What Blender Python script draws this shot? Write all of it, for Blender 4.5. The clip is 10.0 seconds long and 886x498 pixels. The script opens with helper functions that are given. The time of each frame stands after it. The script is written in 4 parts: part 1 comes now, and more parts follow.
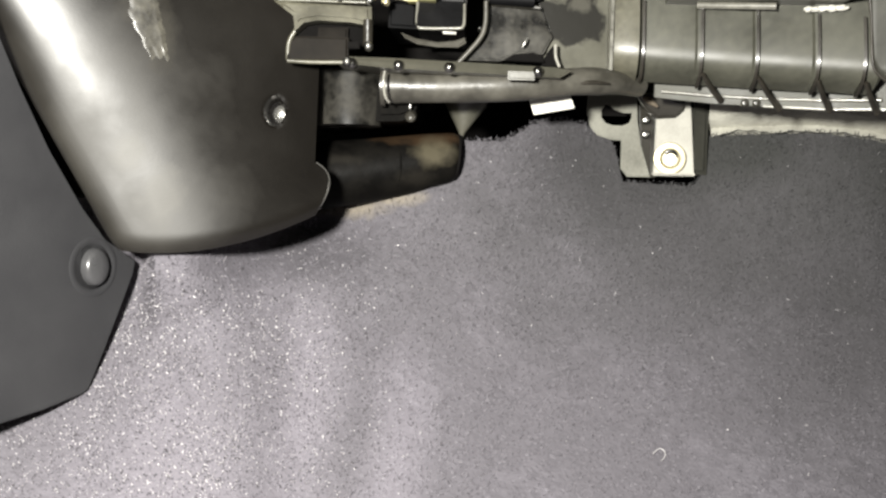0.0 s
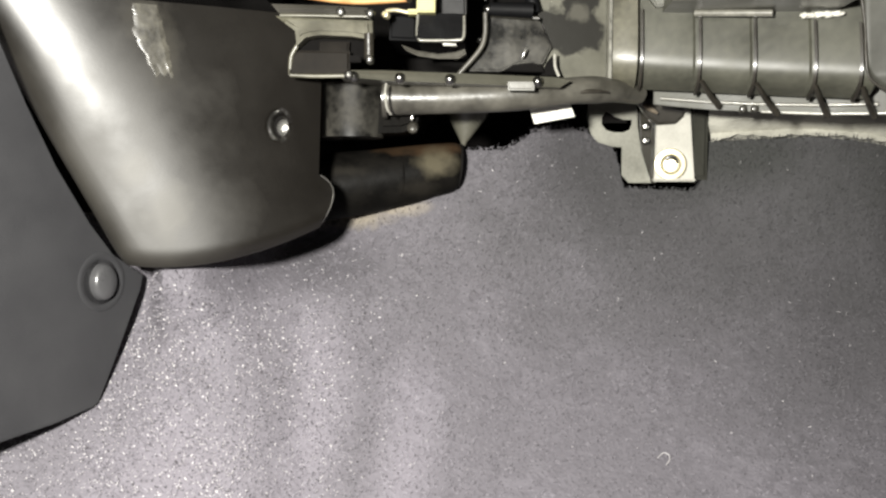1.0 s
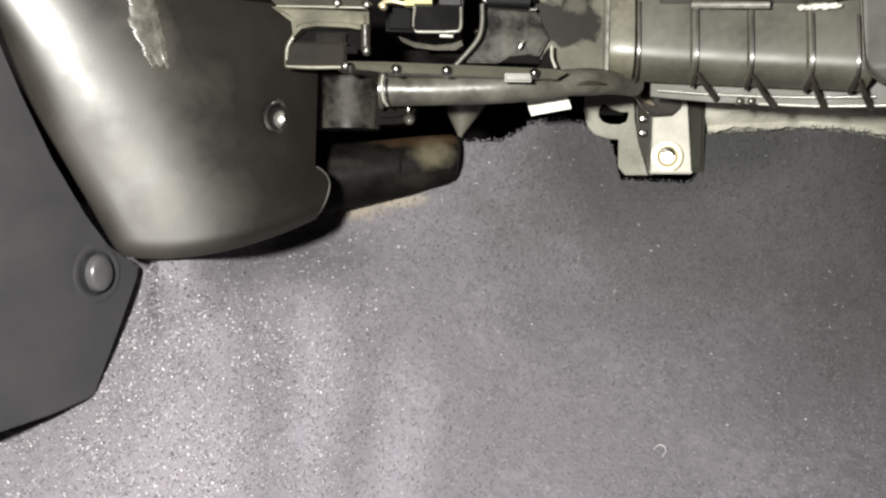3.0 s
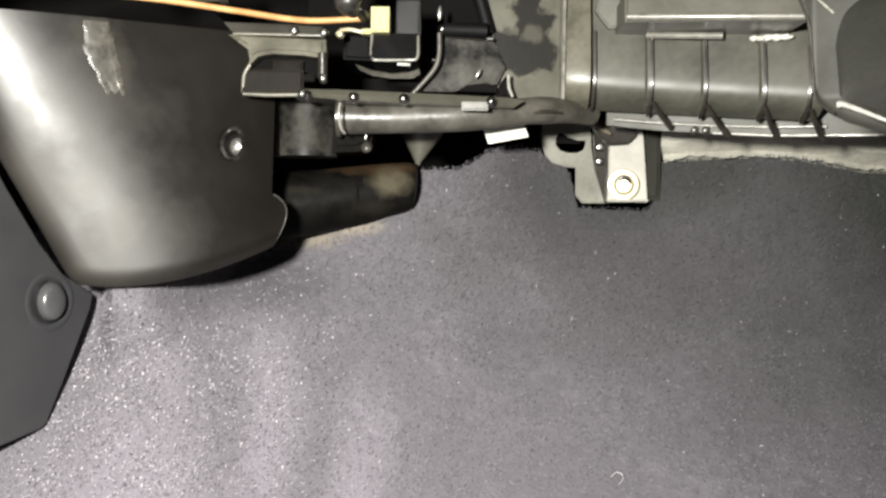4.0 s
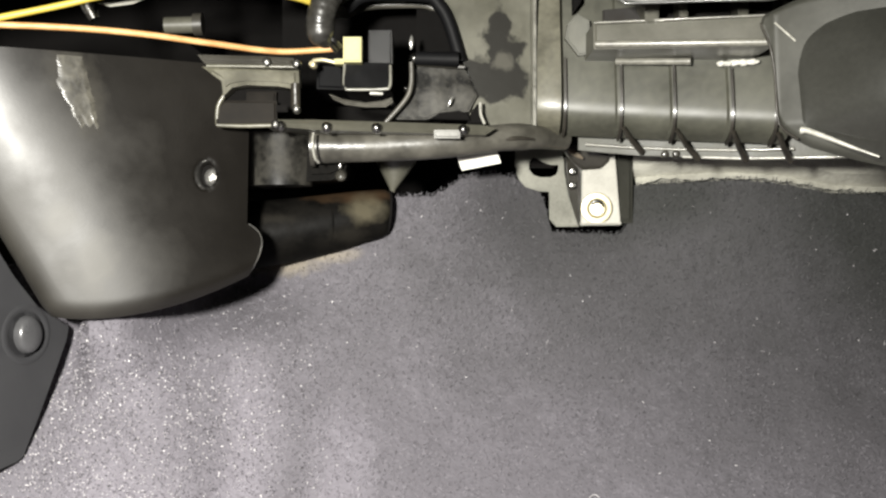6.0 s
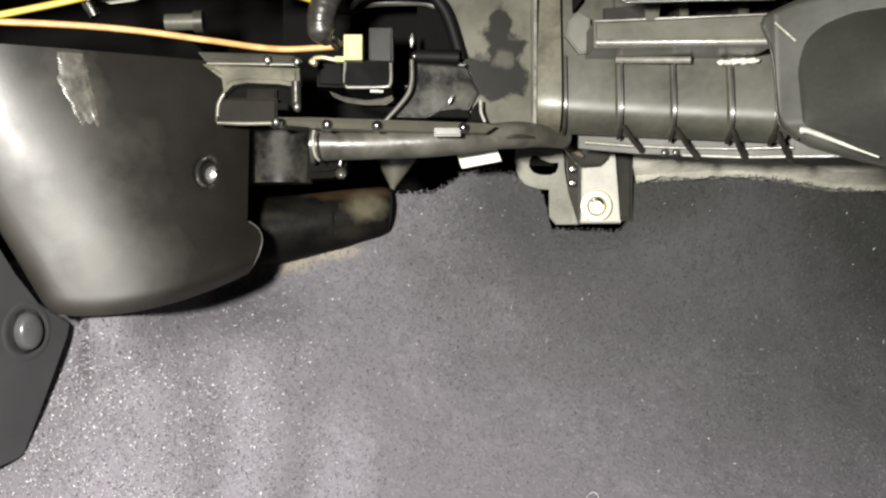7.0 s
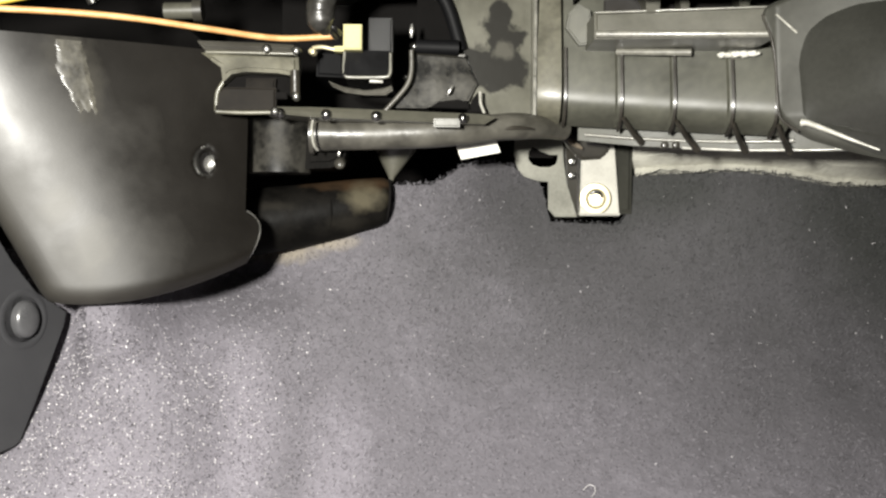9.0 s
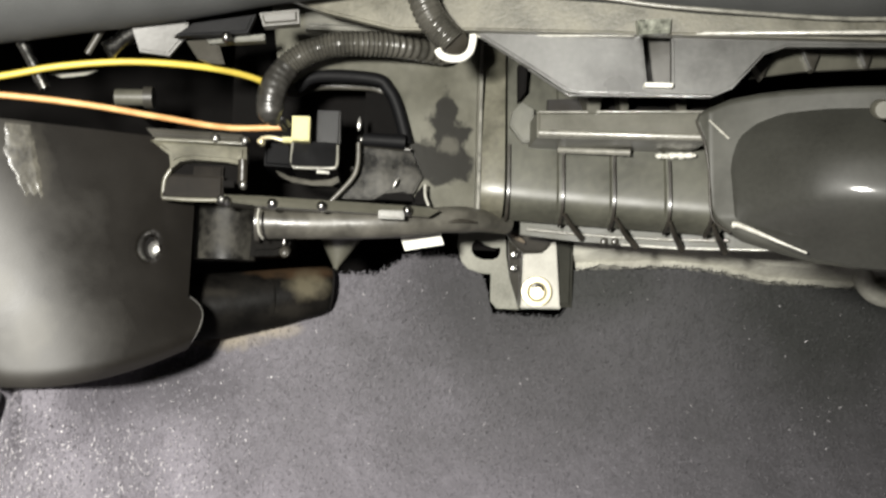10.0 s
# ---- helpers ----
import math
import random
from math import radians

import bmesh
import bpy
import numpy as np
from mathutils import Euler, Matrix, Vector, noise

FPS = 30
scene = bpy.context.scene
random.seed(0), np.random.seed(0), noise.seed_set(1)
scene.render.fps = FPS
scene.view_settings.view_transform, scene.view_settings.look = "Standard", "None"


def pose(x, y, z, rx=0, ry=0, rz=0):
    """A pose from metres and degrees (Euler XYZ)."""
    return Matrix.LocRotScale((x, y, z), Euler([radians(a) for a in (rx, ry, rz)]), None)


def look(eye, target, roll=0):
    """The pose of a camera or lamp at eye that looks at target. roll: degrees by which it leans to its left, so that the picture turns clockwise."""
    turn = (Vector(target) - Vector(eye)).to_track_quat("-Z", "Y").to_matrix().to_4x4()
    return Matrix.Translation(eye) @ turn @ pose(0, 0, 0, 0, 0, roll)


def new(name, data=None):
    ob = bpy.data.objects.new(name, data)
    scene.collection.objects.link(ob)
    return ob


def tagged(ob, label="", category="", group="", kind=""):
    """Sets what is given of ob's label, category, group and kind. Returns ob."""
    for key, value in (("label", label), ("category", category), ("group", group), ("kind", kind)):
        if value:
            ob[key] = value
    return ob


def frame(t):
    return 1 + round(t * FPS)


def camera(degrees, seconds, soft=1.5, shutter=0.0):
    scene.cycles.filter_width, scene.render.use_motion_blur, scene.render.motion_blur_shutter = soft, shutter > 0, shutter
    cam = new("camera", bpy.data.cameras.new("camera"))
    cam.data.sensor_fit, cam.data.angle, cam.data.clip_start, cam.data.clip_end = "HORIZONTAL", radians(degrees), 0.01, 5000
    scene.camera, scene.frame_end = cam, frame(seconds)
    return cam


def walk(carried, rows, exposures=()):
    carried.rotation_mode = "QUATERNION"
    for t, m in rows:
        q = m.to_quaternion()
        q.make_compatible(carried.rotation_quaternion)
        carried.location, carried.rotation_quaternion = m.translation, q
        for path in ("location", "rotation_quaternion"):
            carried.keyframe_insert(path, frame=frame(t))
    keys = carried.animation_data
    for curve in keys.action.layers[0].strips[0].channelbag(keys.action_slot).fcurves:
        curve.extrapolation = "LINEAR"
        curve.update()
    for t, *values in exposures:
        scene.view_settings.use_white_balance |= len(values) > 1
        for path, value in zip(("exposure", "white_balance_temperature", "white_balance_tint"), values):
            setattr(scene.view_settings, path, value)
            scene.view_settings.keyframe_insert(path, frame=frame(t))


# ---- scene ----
cam = camera(42.91, 10.0, soft=2.4, shutter=0.7)
walk(cam, [
    (0.0, pose(-0.0073, 0.0088, 0.2440, 87.730, -1.660, 2.688)),
    (0.5, pose(-0.0061, 0.0043, 0.2474, 87.796, -0.977, 2.878)),
    (1.0, pose(-0.0060, 0.0034, 0.2472, 87.867, -0.735, 2.959)),
    (1.5, pose(-0.0064, 0.0022, 0.2487, 87.479, -0.637, 3.405)),
    (2.0, pose(-0.0063, 0.0027, 0.2484, 87.309, -0.770, 3.362)),
    (3.5, pose(-0.0055, 0.0041, 0.2466, 87.889, -0.940, 1.957)),
    (4.0, pose(-0.0037, 0.0041, 0.2468, 88.939, -0.879, 0.875)),
    (4.5, pose(-0.0007, 0.0008, 0.2494, 89.861, -0.201, 0.167)),
    (5.0, pose(0.0003, -0.0001, 0.2499, 90.140, 0.013, 0.022)),
    (5.5, pose(0.0000, -0.0000, 0.2500, 90.000, -0.000, 0.000)),
    (7.0, pose(-0.0001, -0.0010, 0.2523, 89.577, -0.172, -0.019)),
    (7.5, pose(0.0001, -0.0000, 0.2517, 89.398, -0.307, -0.018)),
    (8.0, pose(0.0007, 0.0002, 0.2516, 89.410, -0.305, -0.032)),
    (8.5, pose(-0.0002, -0.0005, 0.2513, 89.314, -0.433, -0.049)),
    (9.0, pose(-0.0004, 0.0002, 0.2508, 89.292, -0.585, -0.130)),
    (9.3, pose(0.0009, -0.0011, 0.2525, 89.594, -1.297, -0.149)),
    (9.4, pose(0.0013, -0.0015, 0.2531, 90.320, -1.313, -0.445)),
    (9.5, pose(0.0017, -0.0019, 0.2537, 91.300, -1.333, -0.882)),
    (9.6, pose(0.0017, -0.0028, 0.2535, 92.441, -1.413, -1.784)),
    (9.7, pose(0.0017, -0.0037, 0.2533, 93.450, -1.290, -2.226)),
    (9.8, pose(0.0017, -0.0046, 0.2531, 93.901, -1.170, -2.534)),
    (9.9, pose(0.0017, -0.0054, 0.2529, 93.964, -1.499, -2.793)),
    (10.0, pose(0.0018, -0.0063, 0.2527, 93.742, -1.793, -2.817)),
], exposures=[(0.0, -0.05), (3.5, -0.08), (5.5, -0.1), (9.0, -0.1), (10.0, -0.15)])

# ---- light: a hand torch held just up and to one side of the camera ----
world = bpy.data.worlds.new("world")
scene.world = world
world.use_nodes = True
world.node_tree.nodes["Background"].inputs[0].default_value = (0.8, 0.9, 1.0, 1)
world.node_tree.nodes["Background"].inputs[1].default_value = 0.02

torch = bpy.data.lights.new("torch_light", "SPOT")
torch.energy, torch.color, torch.shadow_soft_size = 42.0, (1.0, 0.975, 0.905), 0.020
torch.spot_size, torch.spot_blend = radians(138), 1.0
lamp = new("torch_light", torch)
lamp.matrix_world = look((-0.10, -0.02, 0.298), (-0.14, 0.46, 0.14))


# ---- materials ----
def material(name, base, dark=None, rough=0.4, rough_to=None, scale=40.0, fine=600.0, bump=0.1, metal=0.0, mix=0.5, spec=0.5,
             coat=0.0, coat_rough=0.12, wave=0.0):
    """A surface with variation at two scales in colour, gloss and relief."""
    m = bpy.data.materials.new(name)
    m.use_nodes = True
    n, l = m.node_tree.nodes, m.node_tree.links
    b = n["Principled BSDF"]
    dark = dark or tuple(c * 0.7 for c in base)
    rough_to = rough if rough_to is None else rough_to
    tc = n.new("ShaderNodeTexCoord")
    a = n.new("ShaderNodeTexNoise")
    a.inputs["Scale"].default_value, a.inputs["Detail"].default_value = scale, 6
    f = n.new("ShaderNodeTexNoise")
    f.inputs["Scale"].default_value, f.inputs["Detail"].default_value = fine, 3
    l.new(tc.outputs["Object"], a.inputs["Vector"])
    l.new(tc.outputs["Object"], f.inputs["Vector"])
    add = n.new("ShaderNodeMath")
    add.operation = "MULTIPLY_ADD"
    l.new(f.outputs["Fac"], add.inputs[0])
    add.inputs[1].default_value = 0.4
    l.new(a.outputs["Fac"], add.inputs[2])
    ramp = n.new("ShaderNodeMapRange")
    ramp.inputs[1].default_value, ramp.inputs[2].default_value = 0.7 - mix * 0.4, 0.7 + mix * 0.4
    l.new(add.outputs[0], ramp.inputs[0])
    col = n.new("ShaderNodeMix")
    col.data_type = "RGBA"
    col.inputs["A"].default_value, col.inputs["B"].default_value = (*dark, 1), (*base, 1)
    l.new(ramp.outputs[0], col.inputs["Factor"])
    l.new(col.outputs["Result"], b.inputs["Base Color"])
    rr = n.new("ShaderNodeMapRange")
    rr.inputs[1].default_value, rr.inputs[2].default_value = 0.3, 0.7
    rr.inputs[3].default_value, rr.inputs[4].default_value = rough, rough_to
    l.new(a.outputs["Fac"], rr.inputs[0])
    l.new(rr.outputs[0], b.inputs["Roughness"])
    b.inputs["Metallic"].default_value = metal
    b.inputs["Specular IOR Level"].default_value = spec
    b.inputs["Coat Weight"].default_value, b.inputs["Coat Roughness"].default_value = coat, coat_rough
    bp = n.new("ShaderNodeBump")
    bp.inputs["Strength"].default_value, bp.inputs["Distance"].default_value = bump, 0.001
    l.new(f.outputs["Fac"], bp.inputs["Height"])
    if wave:
        wv = n.new("ShaderNodeBump")
        wv.inputs["Strength"].default_value, wv.inputs["Distance"].default_value = wave, 0.004
        l.new(a.outputs["Fac"], wv.inputs["Height"])
        l.new(wv.outputs[0], bp.inputs["Normal"])
    l.new(bp.outputs[0], b.inputs["Normal"])
    return m


def blotched(m, spots, colour, rough, soft=0.4, wobble=70.0, most=1.0, coat=None, uneven=1.6):
    """Lay stains, tone or painted light on a material: soft-edged uneven patches (centre, three radii) in the thing's
    own space.
    """
    n, l = m.node_tree.nodes, m.node_tree.links
    b = n["Principled BSDF"]
    tc = n.new("ShaderNodeTexCoord")
    wob = n.new("ShaderNodeTexNoise")
    wob.inputs["Scale"].default_value, wob.inputs["Detail"].default_value = wobble, 4
    l.new(tc.outputs["Object"], wob.inputs["Vector"])
    total = None
    for centre, radii in spots:
        sub = n.new("ShaderNodeVectorMath")
        sub.operation = "SUBTRACT"
        l.new(tc.outputs["Object"], sub.inputs[0])
        sub.inputs[1].default_value = centre
        div = n.new("ShaderNodeVectorMath")
        div.operation = "DIVIDE"
        l.new(sub.outputs[0], div.inputs[0])
        div.inputs[1].default_value = radii
        ln = n.new("ShaderNodeVectorMath")
        ln.operation = "LENGTH"
        l.new(div.outputs[0], ln.inputs[0])
        ad = n.new("ShaderNodeMath")
        ad.operation = "MULTIPLY_ADD"
        l.new(wob.outputs["Fac"], ad.inputs[0])
        ad.inputs[1].default_value = uneven
        l.new(ln.outputs["Value"], ad.inputs[2])
        mr = n.new("ShaderNodeMapRange")
        edge = 0.9 + uneven / 2
        mr.inputs[1].default_value, mr.inputs[2].default_value = edge + soft / 2, edge - soft / 2
        mr.inputs[4].default_value = most
        l.new(ad.outputs[0], mr.inputs[0])
        if total is None:
            total = mr.outputs[0]
        else:
            mx = n.new("ShaderNodeMath")
            mx.operation = "MAXIMUM"
            l.new(total, mx.inputs[0])
            l.new(mr.outputs[0], mx.inputs[1])
            total = mx.outputs[0]
    if coat is not None:
        fade = n.new("ShaderNodeMapRange")
        fade.inputs[3].default_value, fade.inputs[4].default_value = b.inputs["Coat Weight"].default_value, coat
        l.new(total, fade.inputs[0])
        l.new(fade.outputs[0], b.inputs["Coat Weight"])
    for socket, value in (("Base Color", (*colour, 1)), ("Roughness", rough)):
        old = b.inputs[socket].links[0].from_socket
        mixer = n.new("ShaderNodeMix")
        mixer.data_type = "RGBA" if socket == "Base Color" else "FLOAT"
        l.new(total, mixer.inputs["Factor"])
        ia = [s for s in mixer.inputs if s.enabled and s.name == "A"][0]
        ib = [s for s in mixer.inputs if s.enabled and s.name == "B"][0]
        l.new(old, ia)
        ib.default_value = value
        l.new([s for s in mixer.outputs if s.enabled][0], b.inputs[socket])
    return m


M_CARPET = material("carpet_grey", (0.188, 0.178, 0.200), (0.084, 0.079, 0.089), 0.95, 0.95, 180, 520, 0.6, mix=0.8, spec=0.1)
M_PILE = material("carpet_pile_grey", (0.248, 0.235, 0.263), (0.112, 0.106, 0.119), 0.6, 0.7, 300, 1200, 0.0, mix=0.8, spec=0.4)
M_LINT = material("lint_and_glint", (0.54, 0.52, 0.53), (0.34, 0.33, 0.335), 0.35, 0.5, 300, 900, 0.0, mix=0.5, spec=0.5)
M_FLECK = material("dark_carpet_fleck", (0.082, 0.077, 0.085), (0.050, 0.047, 0.052), 0.9, 0.9, 60, 500, 0.0, spec=0.1)
M_FOAM = material("insulation_felt", (0.44, 0.432, 0.375), (0.31, 0.302, 0.262), 0.9, 0.9, 60, 500, 0.6, spec=0.2)
M_TAN = material("tan_underlay", (0.20, 0.165, 0.125), (0.09, 0.075, 0.056), 0.9, 0.9, 90, 500, 0.6, spec=0.2)
M_SHIELD = material("satin_black_plastic", (0.0085, 0.0074, 0.006), (0.005, 0.0043, 0.0035), 0.28, 0.36, 26, 700, 0.012, spec=0.5, coat=0.12, coat_rough=0.18, wave=0.012)
M_TRIM = material("grained_dark_trim", (0.034, 0.034, 0.036), (0.025, 0.025, 0.027), 0.5, 0.6, 30, 1400, 0.1, spec=0.4)
M_TRAY = material("glossy_grey_plastic", (0.070, 0.0695, 0.064), (0.036, 0.0357, 0.033), 0.26, 0.48, 28, 400, 0.05, mix=0.4, coat=0.4, coat_rough=0.12, wave=0.04)
M_LIP = material("olive_grained_plastic", (0.130, 0.123, 0.094), (0.062, 0.059, 0.045), 0.34, 0.55, 70, 700, 0.16)
M_CLIP = material("smooth_grey_plastic", (0.062, 0.062, 0.064), (0.046, 0.046, 0.048), 0.26, 0.34, 60, 900, 0.03, coat=0.3)
M_CASE = material("olive_grey_plastic", (0.0845, 0.0816, 0.064), (0.0570, 0.0554, 0.0435), 0.34, 0.5, 50, 500, 0.03, coat=0.2, coat_rough=0.15, wave=0.05)
M_WALL = material("patchy_grey_plastic", (0.1002, 0.0973, 0.076), (0.0609, 0.0593, 0.046), 0.28, 0.45, 45, 260, 0.05, wave=0.05)
M_CASE2 = material("dark_grey_plastic", (0.042, 0.039, 0.0315), (0.024, 0.0223, 0.018), 0.28, 0.48, 45, 500, 0.02, mix=0.7, coat=0.4, coat_rough=0.12, wave=0.05)
M_SUMP = material("cloudy_black_plastic", (0.032, 0.0302, 0.0256), (0.0040, 0.0038, 0.0033), 0.40, 0.68, 62, 300, 0.04, mix=0.30, spec=0.16, wave=0.14)
M_RECESS = material("dull_black_plastic", (0.0045, 0.0045, 0.005), (0.003, 0.003, 0.0033), 0.5, 0.65, 60, 500, 0.03, spec=0.12)
M_BRACKET = material("smeared_brown_black_plastic", (0.033, 0.0290, 0.0222), (0.014, 0.0124, 0.0096), 0.28, 0.45, 70, 400, 0.02, mix=0.5, coat=0.2, coat_rough=0.15, wave=0.14)
M_DEEP = material("dark_brown_plastic", (0.011, 0.0090, 0.0068), (0.006, 0.005, 0.004), 0.45, 0.6, 90, 400, 0.03, spec=0.15)
M_CREAM = material("smeared_cream_plastic", (0.1227, 0.1169, 0.086), (0.0550, 0.0524, 0.039), 0.3, 0.45, 60, 400, 0.03, mix=0.5, coat=0.15, coat_rough=0.18, wave=0.12)
M_CHEEK = material("smeared_black_plastic", (0.050, 0.0475, 0.040), (0.0050, 0.0048, 0.0042), 0.22, 0.42, 70, 400, 0.01, mix=0.36, wave=0.10)
M_RUBBER = material("shiny_black_rubber", (0.034, 0.0325, 0.029), (0.013, 0.0124, 0.011), 0.26, 0.42, 160, 500, 0.03, wave=0.16)
M_PIPE = material("scuffed_grey_plastic", (0.085, 0.0805, 0.067), (0.034, 0.032, 0.0265), 0.30, 0.5, 55, 300, 0.05, mix=0.5, spec=0.5, wave=0.25)
M_BLOWER = material("charcoal_plastic", (0.0275, 0.0274, 0.0236), (0.0177, 0.0176, 0.0152), 0.36, 0.48, 24, 600, 0.012, spec=0.2, coat=0.3, coat_rough=0.1, wave=0.012)
M_BLACK = material("black_plastic", (0.010, 0.0095, 0.009), (0.006, 0.0057, 0.0054), 0.3, 0.4, 40, 600, 0.008, coat=0.6, coat_rough=0.08)
M_MOTOR = material("satin_black_plastic_box", (0.0075, 0.0075, 0.008), (0.004, 0.004, 0.0043), 0.17, 0.28, 80, 600, 0.008, spec=0.4, wave=0.03)
# near-black that puts the shade of gaps, holes and recesses into the colour
M_GAP_BLACK = material("matt_black", (0.0065, 0.006, 0.0058), (0.0045, 0.0042, 0.004), 0.85, 0.95, 40, 600, 0.04, spec=0.06)
M_STEEL = material("zinc_steel", (0.42, 0.41, 0.365), (0.31, 0.302, 0.268), 0.36, 0.5, 40, 900, 0.02, metal=0.3)
M_TIN = material("dull_grey_steel", (0.2111, 0.2097, 0.176), (0.1326, 0.1310, 0.110), 0.36, 0.52, 45, 700, 0.02, metal=0.3)
M_PATINA = material("worn_green_metal", (0.36, 0.37, 0.31), (0.10, 0.105, 0.085), 0.25, 0.45, 260, 900, 0.2, metal=0.5, mix=0.4)
M_BOLT = material("yellow_zinc", (0.62, 0.56, 0.38), (0.5, 0.44, 0.28), 0.3, 0.4, 80, 900, 0.05, metal=0.5)
M_WHITE = material("cream_nylon", (0.40, 0.37, 0.17), (0.32, 0.29, 0.12), 0.5, 0.6, 60, 600, 0.03)
M_SLEEVE = material("grey_black_sleeve", (0.062, 0.0588, 0.049), (0.028, 0.0268, 0.0225), 0.22, 0.36, 90, 600, 0.03)
M_RIBBED = material("olive_ribbed_plastic", (0.0786, 0.0781, 0.0600), (0.0412, 0.0411, 0.0318), 0.40, 0.53, 38, 300, 0.03, spec=0.5, wave=0.10)
M_FLANGE = material("dim_olive_plastic", (0.0403, 0.0401, 0.033), (0.0246, 0.0245, 0.0202), 0.36, 0.5, 40, 400, 0.02, spec=0.4, wave=0.04)
M_SCREW = material("dark_shiny_steel", (0.30, 0.295, 0.28), (0.20, 0.197, 0.187), 0.22, 0.30, 300, 900, 0.03, metal=1.0)
M_BRIGHT = material("bright_steel", (0.75, 0.74, 0.70), (0.6, 0.59, 0.56), 0.22, 0.3, 60, 900, 0.05, metal=0.9)
# pale colour stands in for the highlight along moulded edges
M_EDGE = material("pale_edge_highlight", (0.40, 0.39, 0.345), (0.20, 0.196, 0.172), 0.22, 0.34, 160, 700, 0.05, coat=0.5, coat_rough=0.1)
M_FILM = material("crinkled_clear_film", (0.060, 0.056, 0.044), (0.016, 0.0148, 0.012), 0.4, 0.55, 140, 500, 0.05, mix=0.42, coat=0.2, coat_rough=0.22, wave=0.05)
# dimmer kind: fainter edge highlights put into the colour
M_LINE = material("grey_edge_highlight", (0.21, 0.204, 0.172), (0.10, 0.097, 0.082), 0.26, 0.4, 160, 700, 0.05, coat=0.4, coat_rough=0.12)
M_PALE = material("pale_tape", (0.72, 0.71, 0.64), (0.55, 0.54, 0.48), 0.5, 0.6, 80, 600, 0.05)
M_ORANGE = material("orange_insulation", (0.56, 0.325, 0.135), (0.40, 0.18, 0.06), 0.4, 0.5, 120, 900, 0.05)
M_YELLOW = material("yellow_insulation", (0.50, 0.385, 0.055), (0.36, 0.27, 0.045), 0.4, 0.5, 90, 900, 0.05)
M_DUCT = material("dusty_black_plastic", (0.0054, 0.0049, 0.0042), (0.003, 0.0028, 0.0025), 0.42, 0.7, 90, 500, 0.05, mix=0.3, spec=0.05, wave=0.1)
M_DASH = material("dash_grain", (0.0766, 0.0766, 0.062), (0.0442, 0.0444, 0.036), 0.45, 0.62, 60, 1300, 0.2)
M_ROLL = material("dark_dash_skin", (0.046, 0.047, 0.046), (0.034, 0.035, 0.034), 0.6, 0.7, 40, 1300, 0.15, spec=0.25)
# unseen cabin surfaces, kept pale to bounce fill into the shadows
M_CABIN = material("cabin_fill_bounce", (0.50, 0.485, 0.455), (0.38, 0.37, 0.345), 0.9, 0.95, 20, 500, 0.3, spec=0.1)
# worn drifts all over the carpet
for m, lay in ((M_CARPET, (0.112, 0.106, 0.118)), (M_PILE, (0.150, 0.142, 0.157))):
    blotched(m, [((0.02, 0.5, 0.18), (0.40, 0.5, 0.25))], lay, 0.95, 2.2, 19.0, 0.75, uneven=6.0)

for m, lay in ((M_CARPET, (0.235, 0.220, 0.250)), (M_PILE, (0.310, 0.292, 0.330))):
    # pile brushed the other way looks paler: that sheen is put into the colour
    blotched(m, [((-0.135, 0.44, 0.12), (0.045, 0.3, 0.07)), ((-0.088, 0.44, 0.150), (0.014, 0.3, 0.05)), ((-0.045, 0.44, 0.13), (0.012, 0.3, 0.04))], lay, 0.9, 1.4, 30.0, 0.42, None, 0.8)
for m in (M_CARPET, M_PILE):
    # upper right and top middle darkened: torch falloff painted into the colour
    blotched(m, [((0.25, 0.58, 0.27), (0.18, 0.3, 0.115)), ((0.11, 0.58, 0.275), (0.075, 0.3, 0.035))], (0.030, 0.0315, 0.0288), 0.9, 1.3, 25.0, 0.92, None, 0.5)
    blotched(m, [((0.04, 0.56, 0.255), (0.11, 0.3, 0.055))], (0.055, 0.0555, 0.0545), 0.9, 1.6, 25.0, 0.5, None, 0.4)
    # tan felt rubbed into the pile below the floor duct
    blotched(m, [((-0.0800, 0.56, 0.2420), (0.0180, 0.3, 0.0060)), ((-0.0600, 0.56, 0.2470), (0.0170, 0.3, 0.0040))], (0.24, 0.212, 0.165), 0.9, 0.9, 150.0, 0.75, None, 1.0)

# ---- mesh helpers ----
def root_of(ob):
    while ob.parent:
        ob = ob.parent
    return ob


def mesh_of(name, bm, mat, origin=(0, 0, 0), angle=38):
    bmesh.ops.recalc_face_normals(bm, faces=bm.faces)
    bm.transform(Matrix.Translation(-Vector(origin)))
    me = bpy.data.meshes.new(name)
    bm.to_mesh(me)
    bm.free()
    me.polygons.foreach_set("use_smooth", [True] * len(me.polygons))
    me.set_sharp_from_angle(angle=radians(angle))
    if len(me.polygons) < 3000:
        # large flat faces keep their own normals beside the bevels
        areas = sorted(p.area for p in me.polygons)
        keys = {k: i for i, k in enumerate(me.edge_keys)}
        for p in me.polygons:
            if p.area > 25 * areas[len(areas) // 2]:
                for k in p.edge_keys:
                    me.edges[keys[k]].use_edge_sharp = True
    me.materials.append(mat)
    return me


def thing(name, at, label, category, kind="", group=""):
    """An Empty at the thing's base that carries its parts."""
    ob = new(name)
    ob.location = at
    ob.empty_display_size = 0.01
    return tagged(ob, label, category, group, kind)


def part(name, bm, mat, parent, label="", angle=38):
    ob = new(name, mesh_of(name, bm, mat, root_of(parent).location, angle))
    ob.parent = parent
    return tagged(ob, label)


def solo(name, bm, mat, at, label, category, kind="", group="", angle=38):
    ob = new(name, mesh_of(name, bm, mat, at, angle))
    ob.location = at
    return tagged(ob, label, category, group, kind)


